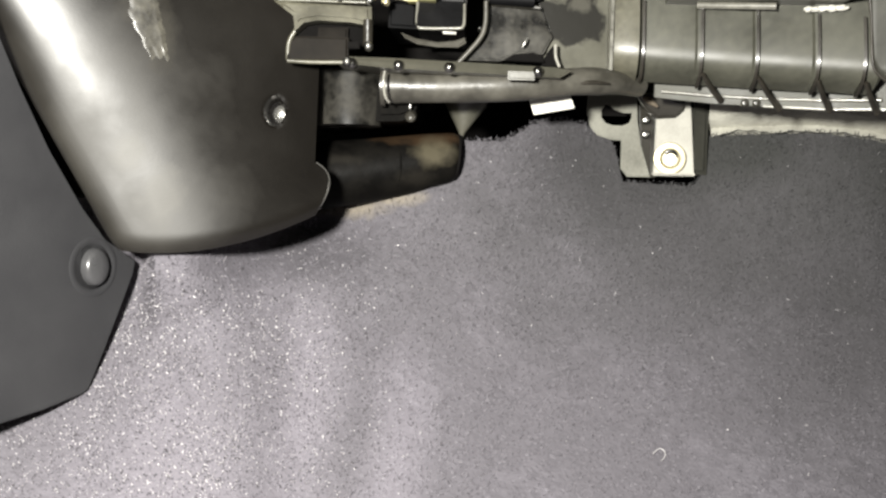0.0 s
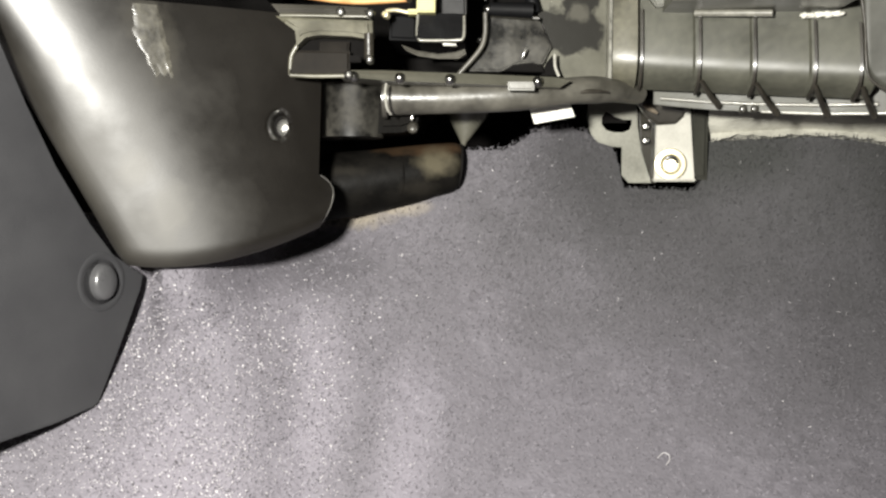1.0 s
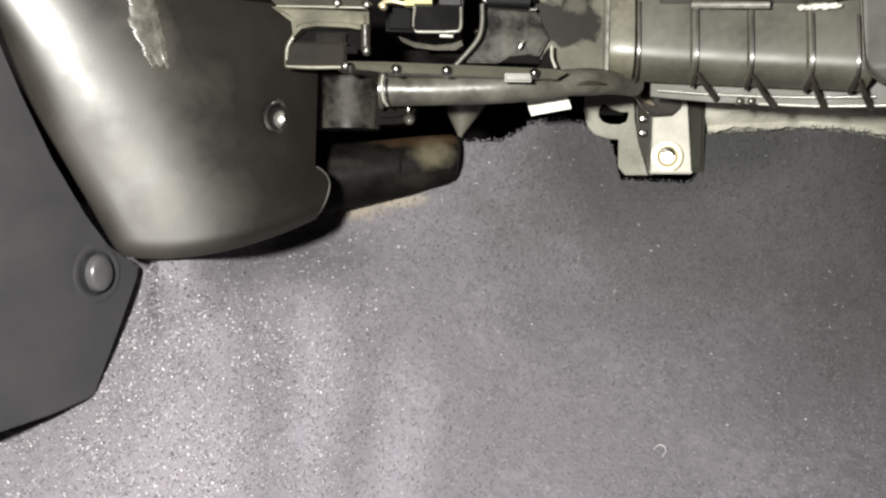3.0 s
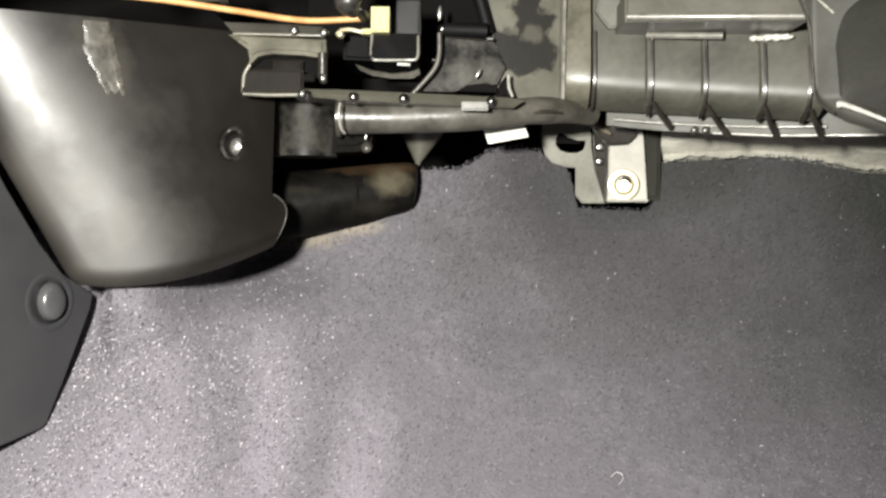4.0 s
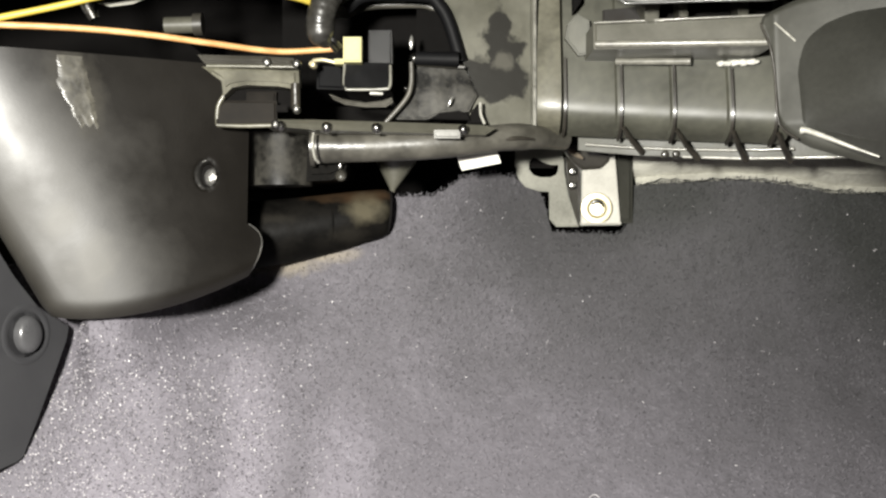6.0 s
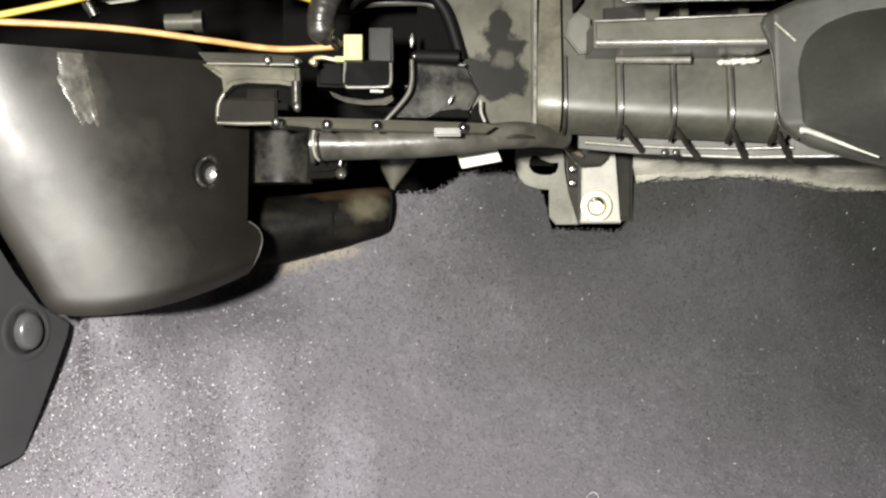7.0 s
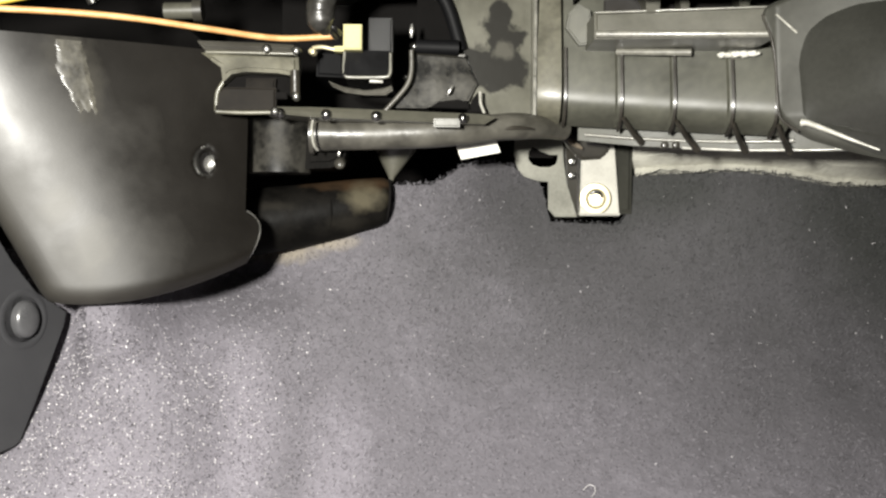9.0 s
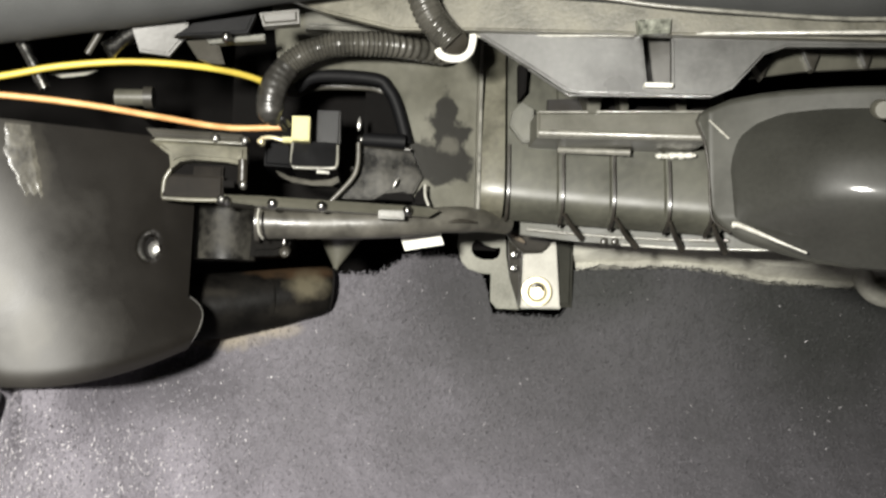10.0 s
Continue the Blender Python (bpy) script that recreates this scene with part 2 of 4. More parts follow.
def prism(poly, y0, y1, bevel=0.0, holes=(), bm=None, seg=2, skew=(0, 0), pivot=None):
    """An outline in x and z, pushed through from depth y0 (near) to y1; skew tilts the near face by depth per metre of x and z."""
    out = bmesh.new()
    loops = [poly, *holes]
    edges = []
    for loop in loops:
        vs = [out.verts.new((x, y0, z)) for x, z in loop]
        edges += [out.edges.new((vs[i], vs[(i + 1) % len(vs)])) for i in range(len(vs))]
    if holes:
        bmesh.ops.triangle_fill(out, edges=edges, use_beauty=True)
    else:
        out.faces.new(out.verts)
    rim = [e for e in out.edges if e.is_boundary]
    res = bmesh.ops.extrude_face_region(out, geom=list(out.faces))
    for g in res["geom"]:
        if isinstance(g, bmesh.types.BMVert):
            g.co.y = y1
    if bevel:
        sharp = [e for e in out.edges if len(e.link_faces) == 2 and e.calc_face_angle(0) > 0.4]
        bmesh.ops.bevel(out, geom=sharp, offset=bevel, segments=seg, affect="EDGES", clamp_overlap=True)
    cx = sum(p[0] for p in poly) / len(poly)
    cz = sum(p[1] for p in poly) / len(poly)
    cx, cz = pivot or (cx, cz)
    for v in out.verts:
        v.co.y += skew[0] * (v.co.x - cx) + skew[1] * (v.co.z - cz)
    return merged(bm, out)


def merged(bm, extra):
    if bm is None:
        return extra
    me = bpy.data.meshes.new("tmp")
    extra.to_mesh(me)
    extra.free()
    bm.from_mesh(me)
    bpy.data.meshes.remove(me)
    return bm


def block(x0, x1, y0, y1, z0, z1, bevel=0.001, bm=None, seg=2, skew=(0, 0)):
    return prism([(x0, z0), (x1, z0), (x1, z1), (x0, z1)], y0, y1, bevel, (), bm, seg, skew)


def smooth_line(points, steps=8):
    """A Catmull-Rom line through points."""
    p = [Vector(q) for q in points]
    p = [p[0] * 2 - p[1], *p, p[-1] * 2 - p[-2]]
    out = []
    for i in range(1, len(p) - 2):
        a, b, c, d = p[i - 1:i + 3]
        for k in range(steps):
            t = k / steps
            out.append(0.5 * (2 * b + (c - a) * t + (2 * a - 5 * b + 4 * c - d) * t * t + (3 * b - a - 3 * c + d) * t ** 3))
    return out + [p[-2]]


def tube(line, radius, sides=12, bm=None, caps=True):
    """A round bar along a line; radius may be a number or a function of 0..1."""
    out = bmesh.new()
    rad = radius if callable(radius) else (lambda t: radius)
    up = Vector((0.13, 0.21, 0.97))
    rings = []
    for i, p in enumerate(line):
        tan = (line[min(i + 1, len(line) - 1)] - line[max(i - 1, 0)]).normalized()
        side = tan.cross(up).normalized()
        up = side.cross(tan)
        r = rad(i / (len(line) - 1))
        rings.append([out.verts.new(p + r * (math.cos(a) * side + math.sin(a) * up)) for a in
                      (2 * math.pi * k / sides for k in range(sides))])
    for a, b in zip(rings, rings[1:]):
        for k in range(sides):
            out.faces.new((a[k], a[(k + 1) % sides], b[(k + 1) % sides], b[k]))
    if caps:
        out.faces.new(rings[0])
        out.faces.new(rings[-1])
    return merged(bm, out)


def turned(profile, at, axis=(0, -1, 0), sides=24, bm=None):
    """A turned piece: (radius, height) pairs spun round an axis through at."""
    out = bmesh.new()
    q = Vector((0, 0, 1)).rotation_difference(Vector(axis)).to_matrix()
    rings = []
    for r, h in profile:
        rings.append([out.verts.new(Vector(at) + q @ Vector((r * math.cos(a), r * math.sin(a), h))) for a in
                      (2 * math.pi * k / sides for k in range(sides))])
    for a, b in zip(rings, rings[1:]):
        for k in range(sides):
            out.faces.new((a[k], a[(k + 1) % sides], b[(k + 1) % sides], b[k]))
    out.faces.new(rings[0])
    out.faces.new(rings[-1])
    return merged(bm, out)


def sheet(func, nu, nv, thick=0.0, bm=None):
    """A surface func(u, v) over the unit square, with a thickness along its normals."""
    out = bmesh.new()
    vs = [[out.verts.new(func(i / nu, j / nv)) for j in range(nv + 1)] for i in range(nu + 1)]
    for i in range(nu):
        for j in range(nv):
            out.faces.new((vs[i][j], vs[i + 1][j], vs[i + 1][j + 1], vs[i][j + 1]))
    if thick:
        bmesh.ops.recalc_face_normals(out, faces=out.faces)
        out.normal_update()
        bmesh.ops.solidify(out, geom=list(out.faces), thickness=thick)
    return merged(bm, out)


def oval(cx, cz, rx, rz, n=20, power=2.6):
    out = []
    for k in range(n):
        a = 2 * math.pi * k / n
        c, s = math.cos(a), math.sin(a)
        out.append((cx + rx * math.copysign(abs(c) ** (2 / power), c), cz + rz * math.copysign(abs(s) ** (2 / power), s)))
    return out


def lerp_table(table, x):
    """Linear look-up in a short table of (x, value)."""
    if x <= table[0][0]:
        return table[0][1]
    for (a, va), (b, vb) in zip(table, table[1:]):
        if x <= b:
            return va + (vb - va) * (x - a) / (b - a)
    return table[-1][1]


def ease(a, b, x):
    t = min(1, max(0, (x - a) / (b - a)))
    return t * t * (3 - 2 * t)


# ---- floor and toe board: one carpet ----
CARPET_TOP = [(-0.60, 0.243), (-0.1286, 0.2430), (-0.0975, 0.2450), (-0.0861, 0.2463), (-0.0748, 0.2492), (-0.0634, 0.2520), (-0.0521, 0.2553), (-0.0408, 0.2582), (-0.0335, 0.2612), (-0.0310, 0.2650), (-0.0286, 0.2738),
              (-0.0258, 0.2770), (-0.0054, 0.2775), (0.0017, 0.2810), (0.0088, 0.2867), (0.0187, 0.2892),
              (0.0277, 0.2905), (0.0381, 0.2885), (0.0534, 0.2820), (0.0550, 0.2690), (0.0572, 0.2596), (0.0935, 0.2584), (0.0972, 0.2636), (0.0985, 0.2843), (0.1552, 0.2870), (0.1793, 0.2846),
              (0.2037, 0.2800), (0.2437, 0.2795), (0.60, 0.2777)]


def carpet_y(x, z):
    """How far ahead the carpet lies: it climbs from the floor to nearly upright at its top edge."""
    y = 0.432 + 0.215 * x + 0.543 * z - 3.6 * (z - 0.215) ** 2
    if z < 0.10:
        y -= 6.0 * (0.10 - z) ** 2
    y -= 0.007 * math.exp(-((x + 0.115 + 0.25 * (z - 0.15)) / 0.016) ** 2) * ease(0.24, 0.17, z)
    y += 0.006 * math.exp(-((x + 0.088 + 0.25 * (z - 0.15)) / 0.012) ** 2) * ease(0.25, 0.18, z)
    y -= 0.004 * math.exp(-((x + 0.035 - 0.5 * (z - 0.15)) / 0.03) ** 2) * ease(0.26, 0.2, z)
    # it sinks in below the floor duct and swells up to the cover's lower edge
    y += 0.031 * math.exp(-((x + 0.096) / 0.030) ** 2) * ease(0.202, 0.232, z)
    y += 0.010 * ease(-0.146, -0.176, x) * ease(0.225, 0.19, z)
    y -= 0.037 * ease(-0.168, -0.150, x) * ease(-0.112, -0.142, x) * ease(0.175, 0.222, z)
    y -= 0.022 * ease(0.08, 0.20, x) * ease(0.20, 0.28, z)
    y += 0.024 * math.exp(-((x - 0.06) / 0.045) ** 2) * ease(0.22, 0.29, z)
    return y + 0.002 * noise.noise((x * 9, z * 9, 3)) + 0.0012 * noise.noise((x * 40, z * 40, 7))


def carpet_point(u, v):
    x = -0.60 + 1.2 * u
    if v > 0.985:
        p = carpet_point(u, 0.985)
        return Vector((p.x, p.y + 0.007, p.z - 0.001))
    top = lerp_table(CARPET_TOP, x) + 0.0008 * noise.noise((x * 260, 2, 5)) + 0.0005 * noise.noise((x * 900, 2, 5))
    if v < 0.12:
        t = v / 0.12
        p0 = carpet_y(x, 0.004)
        return Vector((x, -0.95 + (p0 + 0.95) * t, 0.004 * t))
    z = 0.004 + (top - 0.004) * (v - 0.12) / 0.865
    return Vector((x, carpet_y(x, z), z))


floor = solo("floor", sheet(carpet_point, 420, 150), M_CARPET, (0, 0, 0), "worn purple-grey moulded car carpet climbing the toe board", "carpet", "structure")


def pile():
    """Short loose fibres all over the part of the carpet in view."""
    rng = np.random.default_rng(4)
    count = 110000
    co = np.empty((count, 3, 3), np.float32)
    for i in range(count):
        u = 0.24 + 0.60 * rng.random()
        edge = i % 12 == 0
        v = 0.955 + 0.03 * rng.random() if edge else 0.36 + 0.625 * rng.random()
        p = carpet_point(u, v)
        drift = noise.noise((p.x * 22 + p.z * 9, p.z * 26, 4)) + 0.6 * noise.noise((p.x * 60, p.z * 70, 6))
        d = Vector((rng.normal(0, 0.8) + 0.9 * drift, -0.6 + rng.normal(0, 0.3), 0.35 + 1.3 * drift + rng.normal(0, 0.6))).normalized()
        s = d.cross(Vector((rng.normal(), rng.normal(), rng.normal()))).normalized() * (0.00016 + 0.00022 * rng.random())
        tip = p + d * (0.0007 + 0.0009 * rng.random() if edge else 0.0010 + 0.0018 * rng.random())
        co[i] = (p - s, p + s, tip)
    flecks = 27000
    small = np.empty((flecks, 3, 3), np.float32)
    kinds = np.zeros(count + flecks, np.int32)
    i = 0
    while i < flecks:
        p = carpet_point(0.24 + 0.60 * rng.random(), 0.36 + 0.62 * rng.random())
        dense = min(1, max(0, (-0.03 - p.x) / 0.08)) * min(1, max(0, (0.235 - p.z) / 0.05))
        if rng.random() > 0.055 + 0.80 * dense * (0.7 + 0.6 * noise.noise((p.x * 45, p.z * 45, 2))):
            continue
        a = rng.random() * 6.283
        p.y -= 0.0012 + 0.0006 * rng.random()
        along = Vector((math.cos(a), rng.normal(0, 0.3), math.sin(a))) * (0.00020 + 0.00065 * rng.random() ** 3)
        across = Vector((-math.sin(a), 0, math.cos(a))) * (0.00014 + 0.00024 * rng.random())
        small[i] = (p - along - across, p + along * 0.6 - across * 0.4, p + along * 0.2 + across * 1.4)
        # pale flecks, densest low on the left, also stand in for glints
        kinds[count + i] = 1 if rng.random() < 0.05 + 0.33 * dense else 2
        i += 1
    kinds[:count][rng.random(count) < 0.0012] = 1
    co = np.concatenate([co, small])
    me = bpy.data.meshes.new("carpet_pile")
    me.from_pydata(co.reshape(-1, 3).tolist(), [], np.arange(len(co) * 3).reshape(-1, 3).tolist())
    me.materials.append(M_PILE)
    me.materials.append(M_LINT)
    me.materials.append(M_FLECK)
    me.polygons.foreach_set("material_index", kinds)
    ob = new("carpet_pile", me)
    return tagged(ob, "short fuzzy grey fibres of the worn car carpet", "carpet pile", kind="stuff")


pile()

# ---- the closed cabin round the camera ----
solo("wall_front", block(-0.62, 0.62, 0.70, 0.73, 0.0, 0.80, 0), M_GAP_BLACK, (0, 0.70, 0), "dark bulkhead behind the heater unit", "bulkhead", "structure")
# unseen walls added to close the cabin; their pale colour returns light
solo("wall_left", block(-0.63, -0.60, -0.95, 0.70, 0.0, 0.80, 0), M_CABIN, (-0.6, 0, 0), "unseen pale side of the footwell that bounces fill light", "wall", "structure")
solo("wall_right", block(0.60, 0.63, -0.95, 0.70, 0.0, 0.80, 0), M_CABIN, (0.6, 0, 0), "unseen pale side of the footwell that bounces fill light", "wall", "structure")
solo("wall_back", block(-0.63, 0.63, -0.98, -0.95, 0.0, 0.80, 0), M_CABIN, (0, -0.95, 0), "unseen pale seat side behind the footwell, bouncing fill light", "wall", "structure")
solo("ceiling", block(-0.63, 0.63, -0.98, 0.73, 0.80, 0.83, 0), M_CABIN, (0, 0, 0.8), "unseen pale upper part of the cabin, bouncing fill light", "ceiling", "structure")


# ---- insulation behind the carpet ----
def pad_point(u, v):
    x = 0.1013 + u * 0.36
    top = lerp_table(CARPET_TOP, max(x, 0.102))
    z = top - 0.012 + v * 0.062
    return Vector((x, carpet_y(x, min(z, top)) + 0.015 - 0.020 * min(1.0, max(0.0, (z - top) / 0.012)) + 0.0015 * noise.noise((x * 60, z * 60, 1)), z))


def torn_point(u, v):
    """A ragged strip of felt hanging out over the carpet edge."""
    x = 0.1030 + u * 0.34
    top = lerp_table(CARPET_TOP, max(x, 0.102))
    z = top + 0.004 - v * (0.0042 + 0.0022 * noise.noise((x * 55, 8, 1)) + 0.0012 * noise.noise((x * 230, 8, 1)))
    return Vector((x, carpet_y(x, top) + 0.0040 - 0.0035 * v, z))


PAD = thing("insulation_pad", (0.2, 0.60, 0.27), "pale grey felt insulation pad with a ragged edge behind the carpet", "insulation")
part("felt", sheet(pad_point, 60, 16, 0.004), M_FOAM, PAD)
part("torn_edge", sheet(torn_point, 220, 4, 0.0005), M_FOAM, PAD)


# ---- side panel of the centre console with its push clip ----
CLIP_AT = (0.0032, 0.2132)
PANEL = thing("console_side_panel", (-0.1788, 0.4763, 0.0), "dark grey matt plastic console side panel with a push clip", "trim panel")


def on_panel(s, z, out=0.0):
    """s metres along the panel (away from the seat), z up, out from its face."""
    return Vector((-0.1788 + 0.484 * s + 0.875 * out, 0.4763 + 0.875 * s - 0.484 * out, z))


def panel_mesh():
    outline = [(0.0272, 0.2150), (0.0258, 0.2090), (0.0196, 0.1960), (0.0108, 0.1778), (0.0022, 0.1612), (-0.0004, 0.1596), (-0.0200, 0.1556), (-0.0420, 0.1528), (-0.1092, 0.1450), (-0.1107, 0.3532), (-0.0666, 0.3489), (-0.0569, 0.3281), (-0.0488, 0.3126), (-0.0348, 0.2862), (-0.02, 0.2615), (-0.0023, 0.2377), (0.0102, 0.2245)]
    out = bmesh.new()
    out.faces.new([out.verts.new((s, 0, z)) for s, z in outline])
    res = bmesh.ops.extrude_face_region(out, geom=list(out.faces))
    for g in res["geom"]:
        if isinstance(g, bmesh.types.BMVert):
            g.co.y = 0.0018
    bmesh.ops.bevel(out, geom=list(out.edges), offset=0.0005, segments=2, affect="EDGES", clamp_overlap=True)
    for v in out.verts:
        v.co = on_panel(v.co.x, v.co.z, -v.co.y)
    return out


SKIN = part("panel", panel_mesh(), M_TRIM, PANEL)
NORMAL = (0.875, -0.484, 0.0)
part("clip_seat", turned([(0.0128, -0.001), (0.0128, 0.0002), (0.0118, 0.0006), (0.0100, 0.0001), (0.0098, 0.0)], on_panel(*CLIP_AT), NORMAL, 40), M_TRIM, SKIN)
def flattened(bm, by):
    """The clip is an oval, narrower along the panel."""
    centre, along = on_panel(*CLIP_AT), Vector((0.484, 0.875, 0.0))
    for v in bm.verts:
        v.co -= along * ((v.co - centre).dot(along) * (1 - by))
    return bm


CLIP = part("clip", flattened(turned([(0.0080, -0.001), (0.0080, 0.0020), (0.0072, 0.0034), (0.0056, 0.0042), (0.0032, 0.0047), (0.0008, 0.0049)], on_panel(*CLIP_AT), NORMAL, 40), 0.82), M_CLIP, SKIN, "round grey push clip")


# ---- black cover hanging over the floor duct ----
COVER = thing("duct_cover", (-0.14, 0.49, 0.22), "satin black curved plastic duct cover with a dimple and grey smears", "cover")


def cover_bottom(x):
    """Height of the cover's lower edge."""
    t = x + 0.13
    return 0.22293 + 0.1751 * t + 4.465 * t * t + -1.23 * t ** 3


def slope_sum(lean, length, blur):
    """Depth along a line from its lean (depth gained per metre), softened over a short run."""
    out, y = [(0.0, 0.0)], 0.0
    for k in range(1, int(length / 0.0005) + 1):
        x = (k - 0.5) * 0.0005
        b = min(blur, x * 0.6)
        y += 0.0005 * sum(lerp_table(lean, x + b * (q - 3) / 3) for q in range(7)) / 7
        out.append((k * 0.0005, y))
    return [p[1] for p in out]


def depth_at(table, x):
    f = max(0.0, x) / 0.0005
    i = min(int(f), len(table) - 2)
    return table[i] + (table[i + 1] - table[i]) * (f - i)


# from its rolled outer side to the free edge; the lower part is flatter
COVER_DEPTH = slope_sum([(0.0, -3.5), (0.004, -0.9), (0.009, -0.20), (0.014, 0.09), (0.020, 0.19), (0.028, 0.28), (0.038, 0.38), (0.053, 0.50), (0.10, 0.60), (0.20, 0.68)], 0.19, 0.010)
COVER_LOWER = slope_sum([(0.0, -3.5), (0.003, -0.7), (0.006, 0.0), (0.010, 0.15), (0.016, 0.215), (0.024, 0.265), (0.034, 0.305), (0.044, 0.37), (0.055, 0.46), (0.070, 0.56), (0.10, 0.62), (0.20, 0.68)], 0.19, 0.008)
COVER_TOP = 0.3315


def cover_left(v):
    return -0.1668 - 0.590 * v * (COVER_TOP - 0.2227)


def cover_depth(x, z):
    zb = cover_bottom(x)
    left = cover_left((z - zb) / (COVER_TOP - zb))
    low = ease(0.318, 0.262, z)
    y = 0.503
    for table, share in ((COVER_DEPTH, 1 - low), (COVER_LOWER, low)):
        y += share * (depth_at(table, x - left) - depth_at(table, -0.0880 - left))
    y += 0.11 * (z - 0.26)
    # the lower part leans forward
    y -= 0.05 * 0.006 * math.log(1 + math.exp((0.262 - z) / 0.006))
    y += 0.003 * max(0.0, 1 - (z - zb) / 0.008) ** 3
    r = math.hypot((x + 0.1044) / 0.0051, (z - 0.2820) / 0.0072)
    return y + 0.0085 * ease(1.08, 0.80, r)


def cover_point(u, v):
    """u from the outer side to the free edge, v from the bottom to the top."""
    left = cover_left(v)
    # the free edge bows out near its lower end, where the sheet is rolled
    zr = 0.238 + (COVER_TOP - 0.238) * v
    right = -0.0880 + 0.0060 * max(0.0, 1 - ((zr - 0.2490) / 0.0115) ** 2)
    x = left + (right - left) * u
    zb = cover_bottom(x)
    z = zb + (COVER_TOP - zb) * v
    return Vector((x, cover_depth(x, z), z))


def film_point(u, v):
    """A torn strip of clear film stuck to the cover near its top."""
    a = lerp_table([(0.0, -0.1596), (0.45, -0.1590), (1.0, -0.1510)], v) + 0.0008 * noise.noise((v * 9, 1, 2)) + 0.0006 * noise.noise((v * 40, 1, 2))
    b = lerp_table([(0.0, -0.1508), (0.45, -0.1474), (1.0, -0.1442)], v) + 0.0009 * noise.noise((v * 7, 5, 2)) + 0.0006 * noise.noise((v * 40, 7, 2))
    x, z = a + (b - a) * u, 0.3300 - 0.0290 * v + 0.002 * noise.noise((u * 5, v, 9)) * v
    edge = min(1.0, 7 * u, 7 * (1 - u), 7 * v, 7 * (1 - v))
    return Vector((x, cover_depth(x, z) - 0.0019 - edge * (0.0003 + 0.0002 * noise.noise((x * 160, 4, z * 60)) + 0.00006 * noise.noise((x * 700, 4, z * 400))), z))


part("shell", sheet(cover_point, 330, 260, 0.0016), M_SHIELD, COVER)
# bright metal puts the lit line of the rolled edge into the colour
part("rolled_edge", tube(smooth_line([cover_point(1.0, v) + Vector((0.0004, -0.0005, 0)) for v in (0.01, 0.04, 0.08, 0.12, 0.16, 0.20, 0.235)], 5), 0.0009, 8), M_BRIGHT, COVER, "rolled edge in a bright metal that stands in for its highlight")
part("screw", turned([(0.0043, -0.006), (0.0043, 0.0), (0.0038, 0.0016), (0.0026, 0.0030), (0.0012, 0.0036), (0.0002, 0.0037)], (-0.1020, 0.5018, 0.2812), (0.15, -0.98, 0.0), 24), M_BRIGHT, COVER, "small bright screw sunk in the dimple")
# a paler, rougher film, heaviest low down
blotched(M_SHIELD, [((-0.014, -0.01, 0.018), (0.027, 0.20, 0.030)), ((-0.034, -0.02, 0.040), (0.036, 0.20, 0.046))], (0.024, 0.022, 0.018), 0.56, 1.5, 55.0, 0.95, 0.03)
blotched(M_SHIELD, [((-0.0150, -0.02, 0.104), (0.0075, 0.05, 0.010)), ((-0.0080, -0.02, 0.090), (0.0050, 0.05, 0.012))], (0.040, 0.037, 0.030), 0.30, 1.2, 260.0, 0.5)
# a paler cloud: the torch's soft highlight painted into the colour
blotched(M_SHIELD, [((-0.0055, -0.02, 0.0250), (0.0075, 0.20, 0.0130)), ((-0.0180, -0.02, 0.0420), (0.0070, 0.20, 0.0080))], (0.050, 0.047, 0.039), 0.50, 0.8, 110.0, 0.6)
part("film", sheet(film_point, 30, 60), M_FILM, COVER, "torn strip of crinkled clear film")
# black plate in the dimple stands in for its shaded hole
part("hole", prism(oval(-0.1066, 0.2820, 0.0034, 0.0058), cover_depth(-0.1062, 0.282) - 0.0026, cover_depth(-0.1062, 0.282) + 0.003, 0.0003, (), None, 2, (0.5, 0.1)), M_GAP_BLACK, COVER)

# ---- floor duct running out from behind the cover ----
DUCT = thing("floor_duct", (-0.08, 0.54, 0.24), "dusty black round floor duct with a brown-stained open end", "duct")
line = smooth_line([(-0.1300, 0.5480, 0.2508), (-0.0955, 0.5520, 0.2558), (-0.0622, 0.5560, 0.2606), (-0.0336, 0.5600, 0.2657), (-0.0276, 0.5610, 0.2669)], 6)
def slanted(bm):
    """The duct's end is cut at a slant, its upper side the longer."""
    for v in bm.verts:
        v.co.x += 0.28 * (v.co.z - 0.2665) * ease(-0.050, -0.030, v.co.x)
    return bm


part("pipe", slanted(tube(line, lambda t: 0.0176 - 0.0062 * t ** 1.3, 40)), M_DUCT, DUCT)
# black rim draws the dark gap at the duct's end
part("end_rim", slanted(tube([line[-1] - (line[-1] - line[-2]).normalized() * 0.001, line[-1] + (line[-1] - line[-2]).normalized() * 0.0006], 0.0116, 40)), M_GAP_BLACK, DUCT)
part("seam", tube(smooth_line([line[13] + Vector((0.004 * math.cos(a) ** 2, -0.0142 * math.cos(a), 0.0142 * math.sin(a))) for a in (-1.2, -0.7, -0.2, 0.3, 0.8, 1.2)], 5), 0.0006, 8), M_DUCT, DUCT)
blotched(M_DUCT, [((-0.0450 + 0.08, 0.01, 0.2765 - 0.24), (0.024, 0.05, 0.0045))], (0.036, 0.022, 0.012), 0.7, 0.8, 120.0, 0.9)
blotched(M_DUCT, [((-0.0375 + 0.08, 0.01, 0.2690 - 0.24), (0.0085, 0.05, 0.0065))], (0.075, 0.066, 0.044), 0.6, 1.1, 140.0, 0.8)
